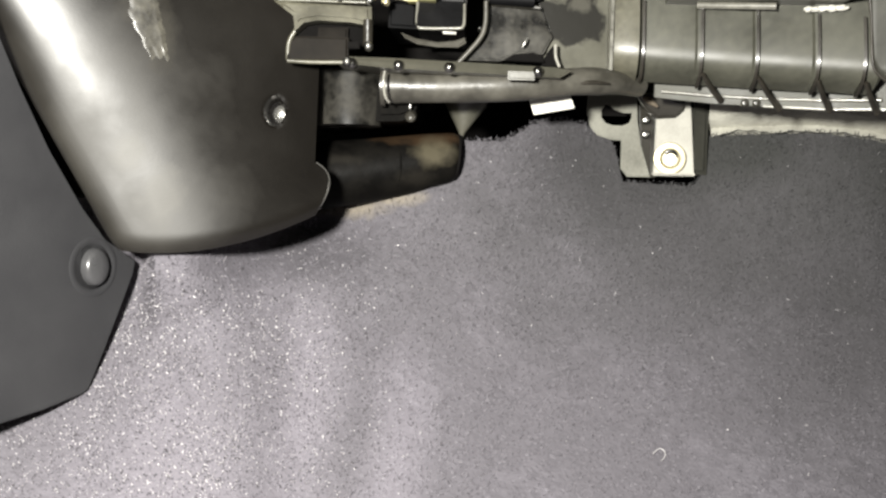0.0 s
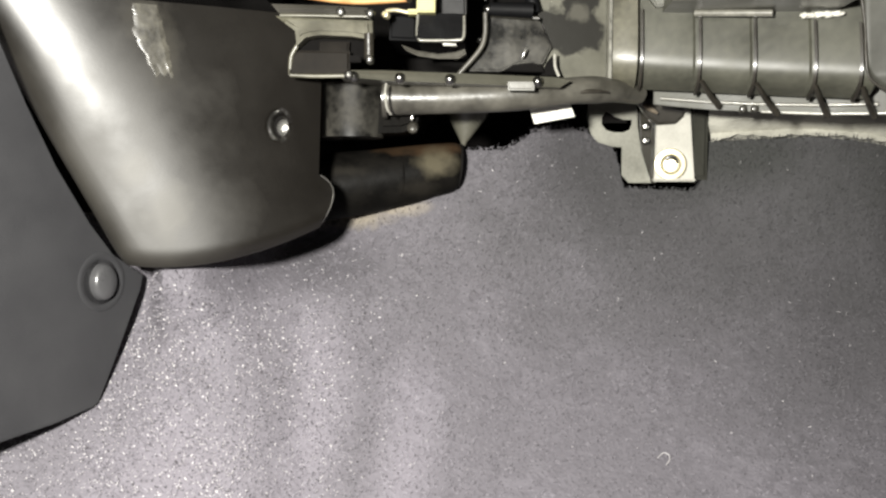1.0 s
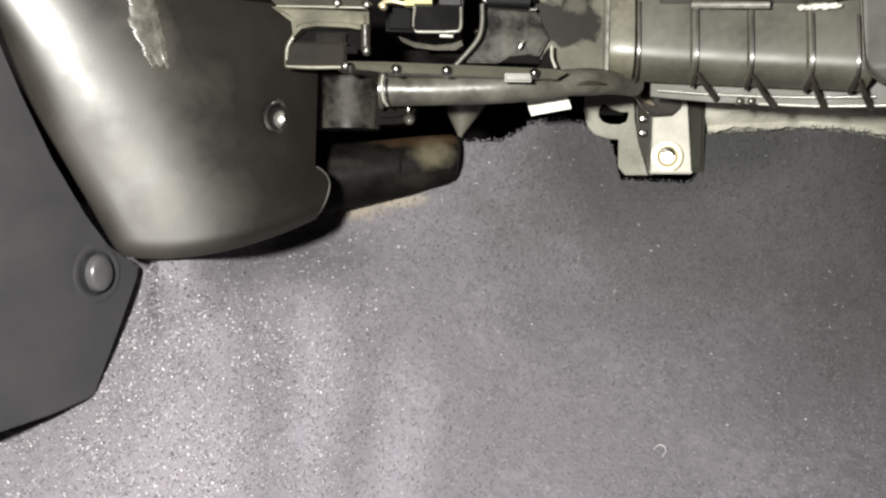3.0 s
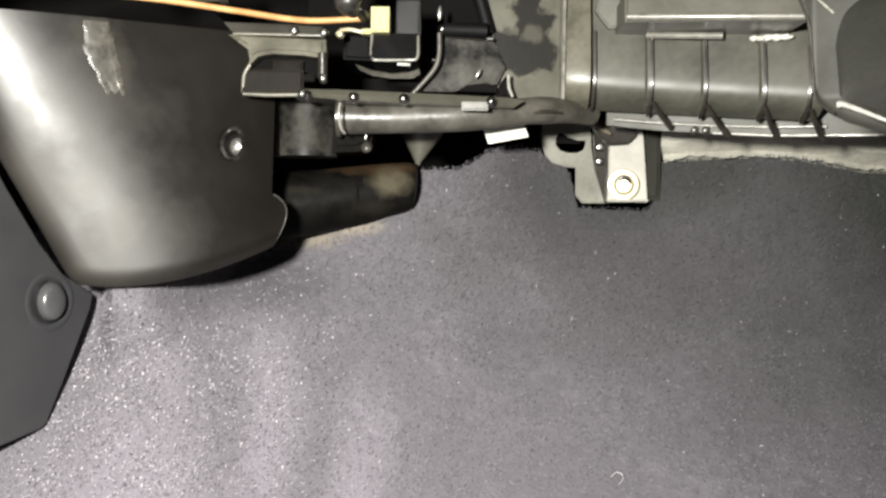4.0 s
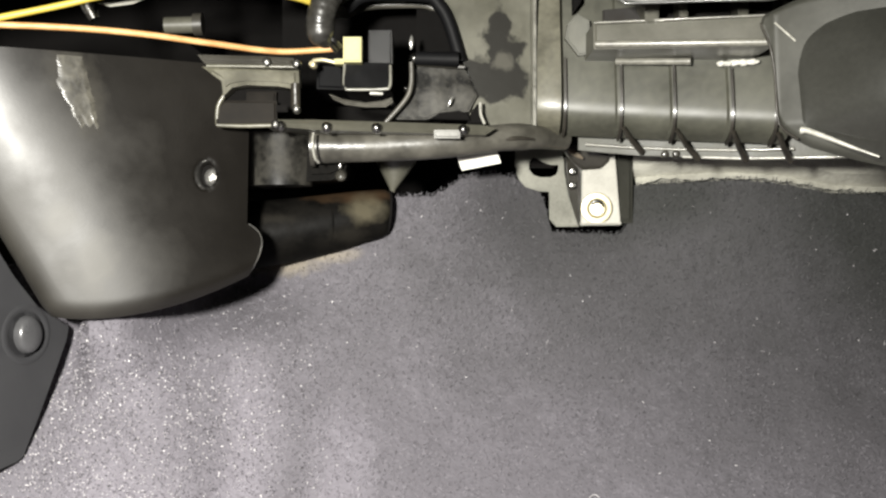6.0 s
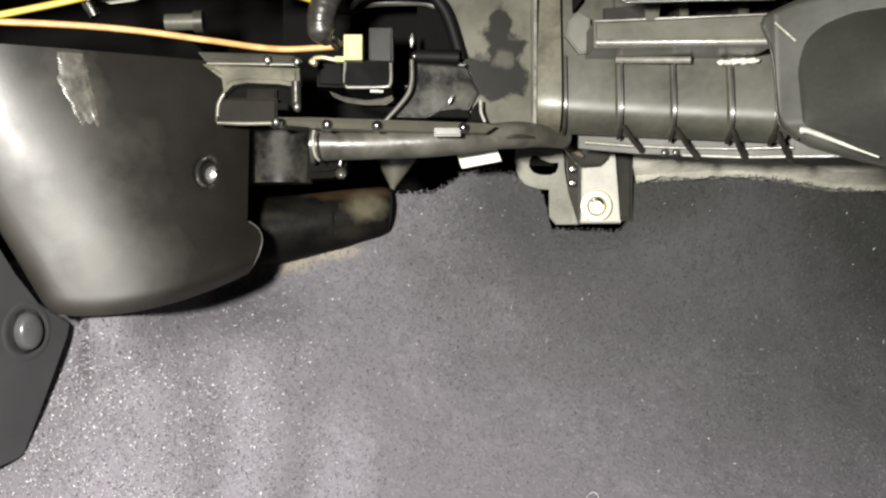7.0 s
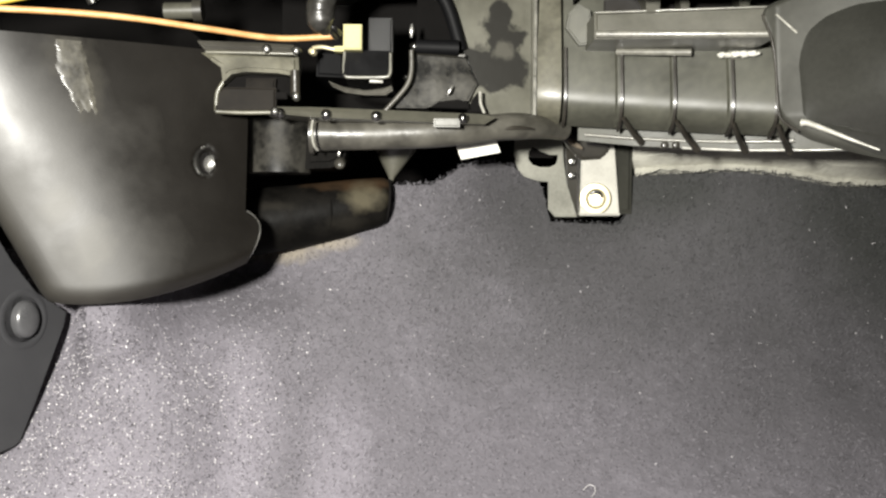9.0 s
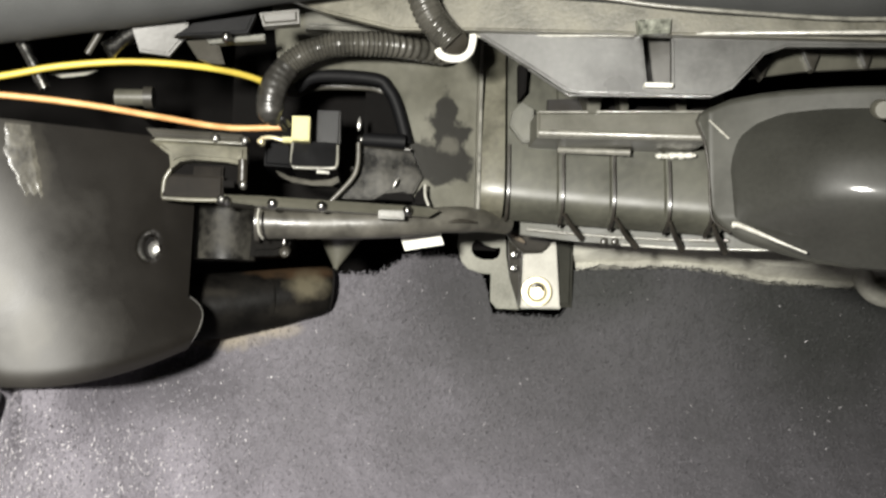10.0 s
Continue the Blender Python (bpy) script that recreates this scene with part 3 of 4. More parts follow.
blotched(M_DUCT, [((-0.0796 + 0.08, 0.01, 0.2638 - 0.24), (0.011, 0.05, 0.0022)), ((-0.0450 + 0.08, 0.01, 0.2560 - 0.24), (0.0090, 0.05, 0.004))], (0.015, 0.0135, 0.011), 0.6, 0.9, 220.0, 0.6)

# ---- heater case ----
CASE = thing("heater_case", (0.05, 0.55, 0.26), "olive-grey moulded plastic heater case with ribs, seams and a dark patch", "heater unit")
WALL = [(0.0122, 0.3100), (0.0143, 0.3247), (0.0092, 0.3355), (0.0036, 0.3560), (-0.0010, 0.3645), (-0.0080, 0.3692), (-0.0356, 0.3693), (-0.0457, 0.3629), (-0.0529, 0.3629), (-0.0595, 0.4097), (0.0428, 0.4097), (0.0428, 0.3055), (0.0228, 0.3055)]
part("wall", prism(WALL, 0.530, 0.560, 0.0012, (), None, 2, (0.12, 0.05)), M_WALL, CASE, "olive-grey wall with a dark uneven patch")
# dark uneven patch on the wall, with a paler spot inside
blotched(M_WALL, [((0.0279 - 0.05, -0.02, 0.3545 - 0.26), (0.0060, 0.03, 0.0085)), ((0.0290 - 0.05, -0.02, 0.3425 - 0.26), (0.0100, 0.03, 0.0120)), ((0.0190 - 0.05, -0.02, 0.3315 - 0.26), (0.0130, 0.03, 0.0120)), ((0.0340 - 0.05, -0.02, 0.3310 - 0.26), (0.0075, 0.03, 0.0125)), ((0.0290 - 0.05, -0.02, 0.3245 - 0.26), (0.0110, 0.03, 0.0065))], (0.0165, 0.0158, 0.0135), 0.3, 0.3, 95.0, uneven=2.8)
blotched(M_WALL, [((0.0285 - 0.05, -0.02, 0.3385 - 0.26), (0.0050, 0.03, 0.0050))], (0.065, 0.062, 0.050), 0.35, 0.4, 160.0, 0.85)
CHEEK = [(-0.0247, 0.3095), (-0.0163, 0.3192), (-0.0137, 0.3266), (-0.0129, 0.3353), (0.0100, 0.3342), (0.0161, 0.3213), (0.0121, 0.3134), (0.0016, 0.3134), (-0.0076, 0.3095)]
part("cheek", prism(CHEEK, 0.524, 0.560, 0.0010, (), None, 2, (0.11, 0.07)), M_CHEEK, CASE, "glossy black cheek of the recess")
part("rim", tube(smooth_line([(-0.0123, 0.5220, 0.3350), (-0.0010, 0.5220, 0.3343), (0.0099, 0.5220, 0.3337)], 4), 0.0009, 8), M_CASE2, CASE)
part("rim", tube(smooth_line([(-0.0456, 0.5290, 0.3622), (-0.0355, 0.5290, 0.3685), (-0.0085, 0.5290, 0.3682), (-0.0018, 0.5290, 0.3638), (0.0030, 0.5290, 0.3552), (0.0086, 0.5290, 0.3372)], 5), 0.0032, 12), M_RECESS, CASE)
part("inner_rim", tube(smooth_line([(-0.0425, 0.5500, 0.3661), (-0.0364, 0.5500, 0.3680), (-0.0232, 0.5500, 0.3686), (-0.0094, 0.5500, 0.3683), (-0.0025, 0.5500, 0.3655)], 5), lambda t: 0.0023 - 0.0008 * t, 10), M_PIPE, CASE)
# recess depth: its shade comes from the plate's black colour
part("back_plate", block(-0.0854, 0.0590, 0.600, 0.604, 0.2924, 0.4578, 0), M_GAP_BLACK, CASE)
part("seam", block(0.0424, 0.0438, 0.5285, 0.534, 0.3070, 0.4085, 0.0005), M_LINE, CASE)


def dish(z):
    """Depth of the case's front against height: nearly upright above, rolled back below."""
    return lerp_table([(0.2990, 0.0290), (0.3020, 0.0190), (0.3045, 0.0115), (0.3060, 0.0072), (0.3075, 0.0043), (0.3090, 0.0023), (0.3110, 0.0008), (0.3135, 0.0), (0.3150, 0.0001), (0.3190, 0.0006), (0.3250, 0.0016), (0.40, 0.0166)], z)


def case_depth(x):
    return 0.527 - 0.25 * (x - 0.075) - 1.0 * (x - 0.075) ** 2


def lip_at(x, z, near=0.0):
    """A point of the lower lip, which lies behind the front."""
    return Vector((x * 1.034, case_depth(x) * 1.034 - near, 0.252 + (z - 0.252) * 1.034))


def case_point(x0, x1, lift=0.0, round_by=0.0, bow=0.0, top=0.385):
    def f(u, v):
        x = x0 + (x1 - x0) * u
        zc = 0.3042 + v * (top - 0.3042)
        y = case_depth(x) + sum(dish(zc + k * 0.0015) for k in (-2, -1, 0, 1, 2)) / 5
        y += round_by * (2 * u - 1) ** 2 + bow * (((x - 0.0580) / 0.0243) % 1.0) ** 2
        return Vector((x, y - lift, zc - (0.07 + 0.04 * min(1.0, (zc - 0.3042) / 0.03)) * (x - 0.083)))
    return f


FRONT = part("front", sheet(case_point(0.0575, 0.1560, 0.0, 0.0, 0.0018), 110, 80, 0.002), M_RIBBED, CASE)
# paler plastic than the front: the post's highlight is put into its colour
part("post", sheet(case_point(0.0452, 0.0556, 0.003, 0.0003), 16, 80, 0.004), M_CREAM, CASE)
for x in (0.0580, 0.0835, 0.1068, 0.1313, 0.1490):
    part("rib", sheet(case_point(x - 0.0006, x + 0.0006, 0.0016, 0, 0, 0.336), 2, 60, 0.004), M_BRACKET, FRONT)
for a, b in (((0.0838, 0.3060), (0.0916, 0.2944)), ((0.1070, 0.3043), (0.1159, 0.2904)), ((0.1310, 0.3027), (0.1358, 0.2896)), ((0.1493, 0.3013), (0.1537, 0.2886))):
    foot = [Vector((a[0], case_depth(a[0]) - 0.0010, a[1])), Vector((a[0], case_depth(a[0]), a[1])).lerp(lip_at(*b), 0.5) - Vector((0.0008, 0.003, 0)), lip_at(*b, 0.003)]
    part("rib_foot", tube(smooth_line(foot, 4), lambda t: 0.0010 + 0.0006 * t, 10), M_BRACKET, FRONT)
# pale tubes draw the highlights along the lower lip and flange
part("lip", tube([lip_at(x, z) for x, z in ((0.0668, 0.2986), (0.0880, 0.2966), (0.1097, 0.2952), (0.1319, 0.2943), (0.1560, 0.2941))], 0.0008, 10), M_LINE, CASE)
part("flange", tube([lip_at(x, z) for x, z in ((0.1100, 0.2919), (0.1353, 0.2904), (0.1670, 0.2900), (0.1940, 0.2898))], 0.0007, 10), M_EDGE, CASE)
PLATE = [lip_at(x, z) for x, z in ((0.0640, 0.3060), (0.0640, 0.2962), (0.0890, 0.2932), (0.1100, 0.2918), (0.1353, 0.2905), (0.1950, 0.2899), (0.1950, 0.3030), (0.1319, 0.3035), (0.1097, 0.3040), (0.0880, 0.3050))]
part("floor_plate", prism([(p.x, p.z) for p in PLATE], 0.5465, 0.5495, 0.0003, (), None, 2, (-0.32, 0), (0.0775, 0.29)), M_DASH, CASE)
for x in (0.1025, 0.1073):
    part("peg", turned([(0.0019, -0.004), (0.0019, 0.0), (0.0013, 0.0010), (0.0003, 0.0013)], lip_at(x, 0.2932, 0.0005), (0, -1, 0), 16), M_CASE2, CASE)

# step on the case: a shelf box that comes forward
part("step", prism([(0.0669, 0.3381), (0.1400, 0.3356), (0.1400, 0.3495), (0.0669, 0.3501)], 0.497, 0.535, 0.0012, (), None, 3, (-0.30, 0.15), (0.075, 0.342)), M_CASE, CASE)
# the step's edge highlights, drawn as pale tubes
part("step_edge", tube([Vector((0.0672, 0.5000, 0.3499)), Vector((0.1388, 0.4786, 0.3490))], 0.0005, 10), M_LINE, CASE)
part("step_lip", tube([Vector((0.0676, 0.4980, 0.3400)), Vector((0.1389, 0.4766, 0.3372))], 0.0016, 16), M_LINE, CASE)
def foil_point(u, v):
    x, z = 0.1238 + 0.0181 * u, 0.3335 + (0.0026 + 0.0012 * noise.noise((u * 7, 1, 4))) * (v - 0.5) * min(1.0, 5 * u + 0.3, 5 * (1 - u) + 0.3)
    edge = min(1.0, 6 * u, 6 * (1 - u), 4 * v + 0.2, 4 * (1 - v) + 0.2)
    y = case_depth(x) - 0.0012 - 0.0016 * edge + 0.0024 * noise.noise((x * 600, 3, z * 700))
    return Vector((x, y, z))


part("foil_mark", sheet(foil_point, 40, 10, 0.0006), M_PALE, CASE, "small wrinkled silvery mark")
part("step_end", prism([(0.0588, 0.3555), (0.0631, 0.3600), (0.0686, 0.3565), (0.0692, 0.3406), (0.0636, 0.3402), (0.0576, 0.3486)], 0.5285, 0.540, 0.0008, (), None, 2, (-0.3, 0.05)), M_RIBBED, CASE)
part("step_slot", prism([(0.0607, 0.3781), (0.0648, 0.3768), (0.0645, 0.3649), (0.0612, 0.3603)], 0.5270, 0.535, 0.0006, (), None, 2, (-0.4, 0)), M_GAP_BLACK, CASE)
part("ledge", tube([Vector((0.0804, 0.5236, 0.3366)), Vector((0.1124, 0.5108, 0.3346))], 0.0016, 14), M_LINE, CASE)

# the strap's glint is put into its pale colour
part("strap", tube(smooth_line([(0.0173, 0.5220, 0.3173), (0.0175, 0.5210, 0.3119), (0.0193, 0.5200, 0.3071)], 5), 0.0007, 10), M_EDGE, CASE)
# dark sheet painted in as the shade beside the strap
part("strap_shade", prism([(0.0163, 0.3171), (0.0171, 0.3124), (0.0189, 0.3076), (0.0111, 0.3076), (0.0134, 0.3134)], 0.5225, 0.528, 0.0004), M_GAP_BLACK, CASE)
# bright sliver added to stand for a glint near the cheek
part("glint_sliver", turned([(0.0002, -0.0026), (0.0008, -0.0008), (0.0008, 0.0006), (0.0002, 0.0026)], (0.0034, 0.5190, 0.3174), (0.45, 0, 0.9), 12), M_BRIGHT, CASE)
# a black sheet draws the dark gap under the cheek
part("gap_shade", prism([(-0.0063, 0.3094), (-0.0016, 0.3123), (0.0073, 0.3133), (0.0115, 0.3120), (0.0126, 0.3089)], 0.5195, 0.530, 0.0004), M_GAP_BLACK, CASE, "black sheet standing in for the gap below the cheek")

# lower rail with its screws, and the pipe below it
RAIL = part("rail", prism([(-0.0770, 0.3056), (-0.0737, 0.3056), (-0.0561, 0.3061), (0.0165, 0.3054), (0.0240, 0.3040), (0.0190, 0.3006), (-0.0561, 0.3014), (-0.0770, 0.3030)], 0.4970, 0.54, 0.0008, (), None, 2, (0.2, 0.7), (-0.0247, 0.3035)), M_CASE, CASE)
part("rail_plate", block(-0.0039, 0.0076, 0.4985, 0.503, 0.2986, 0.3023, 0.0008), M_CASE, RAIL)
for px, py in ((-0.0702, 0.3026), (-0.0506, 0.3026), (-0.0291, 0.3026), (0.0090, 0.3026)):
    part("screw", turned([(0.0023, -0.004), (0.0023, 0.0), (0.0019, 0.0012), (0.0011, 0.0019), (0.0003, 0.0021)], (px, 0.4987 + 0.17 * px, py), (0, -1, 0), 20), M_SCREW, RAIL)
line = smooth_line([(-0.0599, 0.5150, 0.2962), (-0.0346, 0.5150, 0.2962), (0.0041, 0.5170, 0.2984), (0.0280, 0.5230, 0.3012), (0.0420, 0.5310, 0.3022), (0.0580, 0.5480, 0.3030)], 6)
part("pipe", tube(line, lambda t: 0.0079 - 0.0022 * t - 0.0006 * math.sin(t * 9) ** 2, 28), M_PIPE, CASE)
# dark tube stands in for the dark gap along the pipe
part("crease", tube(smooth_line([(0.0133, 0.5163, 0.2972), (0.0208, 0.5167, 0.2986), (0.0286, 0.518, 0.2999), (0.0351, 0.519, 0.3005), (0.0418, 0.5201, 0.3003)], 5), lambda t: 0.0004 + 0.0008 * math.sin(math.pi * t), 10), M_BRACKET, CASE)
part("pipe_collar", tube([Vector((-0.0600, 0.5140, 0.2961)), Vector((-0.0580, 0.5140, 0.2961))], 0.0092, 28), M_CASE2, CASE)
# pale arc in place of the highlight in the collar's fillet
part("collar_highlight", tube(smooth_line([(-0.0572, 0.4980, 0.3007), (-0.0574, 0.4960, 0.2962), (-0.0567, 0.4980, 0.2902), (-0.0554, 0.5020, 0.2880)], 5), 0.0006, 10), M_EDGE, CASE)
part("sump", tube([Vector((-0.0758, 0.5290, 0.3038)), Vector((-0.0758, 0.5290, 0.2789))], 0.0146, 40), M_SUMP, CASE)
# black filler in place of the shade beside the sump
part("sump_side", block(-0.0933, -0.0815, 0.533, 0.58, 0.2784, 0.3050, 0.002), M_GAP_BLACK, CASE)
part("sump_neck", prism([(-0.0639, 0.2945), (-0.0467, 0.2941), (-0.0448, 0.2889), (-0.0466, 0.2834), (-0.0521, 0.2815), (-0.0639, 0.2807)], 0.5220, 0.580, 0.0030, (), None, 4, (0.30, 0.05)), M_DUCT, CASE)
# bright sliver that draws a vertical gleam below the pipe
part("nipple", turned([(0.0005, -0.0020), (0.0008, -0.001), (0.0008, 0.001), (0.0004, 0.0019)], (-0.0476, 0.5215, 0.2886), (0.05, 0, 1), 12), M_BRIGHT, CASE)
part("nipple", turned([(0.0026, -0.006), (0.0026, 0.0), (0.0020, 0.0010), (0.0013, 0.0002), (0.0003, 0.0)], (-0.0473, 0.5210, 0.2832), (0, -1, -0.2), 18), M_CASE2, CASE)
part("sump_floor", block(-0.0977, -0.0404, 0.56, 0.62, 0.2896, 0.3036, 0.003), M_GAP_BLACK, CASE)
part("drain_spout", turned([(0.0008, -0.017), (0.0016, -0.014), (0.0105, 0.0), (0.011, 0.004)], (-0.0238, 0.5650, 0.2933), (0.1, 0, 1), 24), M_CASE, CASE)

# ---- clip bracket at the cover's corner ----
TAB = thing("clip_bracket", (-0.085, 0.49, 0.30), "glossy grey plastic clip bracket with a cream upper flange", "bracket")
FRAME = part("lower_face", prism([(-0.0974, 0.3116), (-0.0942, 0.3138), (-0.0722, 0.3138), (-0.0717, 0.3028), (-0.0977, 0.3026)], 0.4865, 0.492, 0.0010, (), None, 3, (0.06, 0.25)), M_DEEP, TAB)
part("recess", prism([(-0.0964, 0.3215), (-0.0645, 0.3225), (-0.0643, 0.3098), (-0.0740, 0.3090), (-0.0970, 0.3115)], 0.4960, 0.500, 0.0006, (), None, 2, (0.3, 0.4)), M_GAP_BLACK, TAB)
part("inner_panel", prism([(-0.0860, 0.3185), (-0.0732, 0.3187), (-0.0732, 0.3098), (-0.0860, 0.3098)], 0.4925, 0.497, 0.0008, (), None, 2, (0.1, 0.3)), M_DEEP, TAB)
part("upper_flange", prism([(-0.1033, 0.3276), (-0.0630, 0.3279), (-0.0625, 0.3208), (-0.0658, 0.3193), (-0.0713, 0.3201), (-0.0847, 0.3202), (-0.0906, 0.3188), (-0.0940, 0.3149), (-0.0950, 0.3215), (-0.0991, 0.3245)], 0.4845, 0.497, 0.0022, (), None, 4, (0.24, 0.16)), M_CREAM, TAB, "smeared cream-grey upper flange")
part("end_tab", tube(smooth_line([(-0.0640, 0.4890, 0.3213), (-0.0639, 0.4890, 0.3167), (-0.0639, 0.4890, 0.3101)], 4), 0.0021, 14), M_BRACKET, TAB)
# cream tubes draw the bright bottom line and the left glint
part("bottom_edge", tube(smooth_line([(-0.0975, 0.4860, 0.3030), (-0.0870, 0.4860, 0.3026), (-0.0714, 0.4860, 0.3029)], 4), 0.0009, 12), M_CREAM, TAB)
part("side_edge", tube(smooth_line([(-0.0942, 0.4870, 0.3164), (-0.0967, 0.4870, 0.3123), (-0.0975, 0.4870, 0.3085), (-0.0975, 0.4870, 0.3032)], 5), 0.0010, 12), M_CREAM, TAB)
part("slot", block(-0.0719, -0.0669, 0.4855, 0.488, 0.3086, 0.3116, 0.0004), M_GAP_BLACK, TAB)
part("top_lip", prism([(-0.1048, 0.3324), (-0.0759, 0.3322), (-0.0643, 0.3317), (-0.0639, 0.3283), (-0.1014, 0.3285)], 0.4815, 0.500, 0.0012, (), None, 3, (0.12, 0.35)), M_CASE2, TAB)
part("top_edge", tube(smooth_line([(-0.1013, 0.4825, 0.3279), (-0.0876, 0.4825, 0.3278), (-0.0640, 0.4825, 0.3275)], 4), 0.0007, 10), M_CREAM, TAB)
for p in ((-0.0752, 0.4810, 0.3293), (-0.0627, 0.4820, 0.3288), (-0.0630, 0.4840, 0.3097), (-0.0718, 0.4830, 0.3029)):
    part("rivet", turned([(0.0020, -0.003), (0.0020, 0.0), (0.0014, 0.0011), (0.0003, 0.0015)], p, (0, -1, 0), 16), M_SCREW, FRAME)

# ---- motor in the recess with its plug ----
MOTOR = thing("resistor_box", (-0.04, 0.53, 0.31), "glossy black moulded control box in the case recess", "control box")
part("tower", block(-0.0345, -0.0239, 0.522, 0.58, 0.3226, 0.3511, 0.0006, None, 2, (-0.03, 0.09)), M_MOTOR, MOTOR)
BODY = part("body", block(-0.0454, -0.0241, 0.514, 0.58, 0.3224, 0.3349, 0.0006, None, 2, (0.16, 0.26)), M_MOTOR, MOTOR)
# pale tube draws the bright specular lines along the box's edges
part("edge", tube(smooth_line([(-0.0448, 0.5135, 0.3337), (-0.0450, 0.5125, 0.3248), (-0.0441, 0.5120, 0.3224), (-0.0416, 0.5120, 0.3219), (-0.0266, 0.5110, 0.3220), (-0.0243, 0.5110, 0.3230), (-0.0238, 0.5115, 0.3256), (-0.0239, 0.5125, 0.3330)], 6), 0.0007, 10), M_LINE, BODY)
part("side_edge", tube([Vector((-0.0239, 0.5230, 0.3499)), Vector((-0.0236, 0.5220, 0.3350))], 0.0007, 10), M_BLACK, MOTOR)
part("recess_wall", prism([(-0.0127, 0.3440), (0.0085, 0.3429), (0.0044, 0.3564), (-0.0025, 0.3650), (-0.0127, 0.3655)], 0.546, 0.57, 0.001, (), None, 2, (0.3, 0.1)), M_GAP_BLACK, MOTOR)
part("ledge_bar", tube([Vector((-0.0127, 0.5200, 0.3374)), Vector((0.0069, 0.5215, 0.3371))], lambda t: 0.0030 + 0.0008 * t, 18), M_RECESS, MOTOR)
part("base", block(-0.0590, -0.0462, 0.527, 0.58, 0.3241, 0.3363, 0.0015, None, 3, (0.25, 0.1)), M_RECESS, MOTOR)
part("foot", prism([(-0.0530, 0.3216), (-0.0464, 0.3190), (-0.0359, 0.3174), (-0.0281, 0.3184), (-0.0239, 0.3200), (-0.0232, 0.3176), (-0.0265, 0.3153), (-0.0359, 0.3152), (-0.0451, 0.3163), (-0.0510, 0.3190)], 0.5225, 0.528, 0.0012, (), None, 3, (0.05, 0.3)), M_PIPE, MOTOR)
# short pale tube stands in for a glint above the foot
part("foot_lip", tube([Vector((-0.0333, 0.5150, 0.3207)), Vector((-0.0274, 0.5150, 0.3205))], 0.0008, 8), M_EDGE, MOTOR)
# grey tube puts the lit edge of the cheek into colour
part("cheek_edge", tube(smooth_line([(-0.0145, 0.5150, 0.3349), (-0.0145, 0.5150, 0.3251), (-0.0170, 0.5150, 0.3179), (-0.0263, 0.5150, 0.3071)], 6), 0.0011, 10), M_PIPE, MOTOR)
# bright spindle in place of a teardrop glint
part("glint_catch", turned([(0.0003, -0.0032), (0.0011, -0.001), (0.0012, 0.0006), (0.0003, 0.0034)], (-0.0145, 0.5160, 0.3439), (0.05, 0, 1), 14), M_BRIGHT, MOTOR)
part("glint_catch", turned([(0.0026, -0.004), (0.0026, 0.0), (0.0018, 0.0014), (0.0004, 0.002)], (-0.0133, 0.5220, 0.3377), (0, -1, 0), 16), M_SCREW, MOTOR)
# small dome placed for another glint
part("glint_catch", turned([(0.0014, -0.003), (0.0014, 0.0), (0.0009, 0.001), (0.0002, 0.0014)], (-0.0168, 0.5160, 0.3229), (0, -1, 0), 12), M_SCREW, MOTOR)
PLUG = thing("wire_plug", (-0.0423, 0.5150, 0.3393), "cream nylon wire plug on the black control box", "connector")
part("housing", block(-0.0449, -0.0367, 0.507, 0.52, 0.3337, 0.3450, 0.0006, None, 2), M_WHITE, PLUG)
part("latch", block(-0.0493, -0.0449, 0.510, 0.518, 0.3334, 0.3357, 0.0008), M_WHITE, PLUG)
part("terminal", turned([(0.0016, -0.003), (0.0016, 0.0), (0.0013, 0.0006), (0.0007, 0.0007), (0.0005, 0.0)], (-0.0591, 0.5080, 0.3328), (-0.2, -1, 0.1), 16), M_BOLT, PLUG, "small brass terminal")
part("terminal_tail", tube(smooth_line([(-0.0591, 0.5100, 0.3346), (-0.0548, 0.5110, 0.3353), (-0.0493, 0.5120, 0.3344)], 4), 0.0009, 8), M_BOLT, PLUG)

# ---- wires and corrugated sleeve ----
solo("orange_wire", tube(smooth_line([(-0.2194, 0.4600, 0.3422), (-0.1655, 0.4750, 0.3432), (-0.1326, 0.4850, 0.3424), (-0.1030, 0.4950, 0.3400), (-0.0744, 0.5050, 0.3380), (-0.0492, 0.5080, 0.3396)], 10), 0.0014, 10), M_ORANGE, (-0.1, 0.49, 0.34), "thin orange wire running to the cream plug", "wire")
solo("yellow_wire", tube(smooth_line([(-0.2190, 0.4600, 0.3364), (-0.1659, 0.4750, 0.3512), (-0.1417, 0.4800, 0.3578), (-0.1118, 0.4850, 0.3620), (-0.0791, 0.4950, 0.3626), (-0.0580, 0.5100, 0.3603), (-0.0531, 0.5150, 0.3541)], 10), 0.0015, 10), M_YELLOW, (-0.1, 0.49, 0.36), "thin yellow wire arching into the sleeve", "wire")


def corrugated(line, radius, ridge, pitch):
    length = sum((b - a).length for a, b in zip(line, line[1:]))
    return tube(line, lambda t: radius + ridge * (0.5 + 0.5 * math.cos(2 * math.pi * t * length / pitch)), 20)


HOSE = smooth_line([(-0.0536, 0.5050, 0.3540), (-0.0500, 0.5030, 0.3639), (-0.0425, 0.5020, 0.3708), (-0.0324, 0.5010, 0.3757), (-0.0221, 0.5010, 0.3777), (-0.0092, 0.5030, 0.3788), (0.0045, 0.5080, 0.3795), (0.0260, 0.5250, 0.3810)], 50)
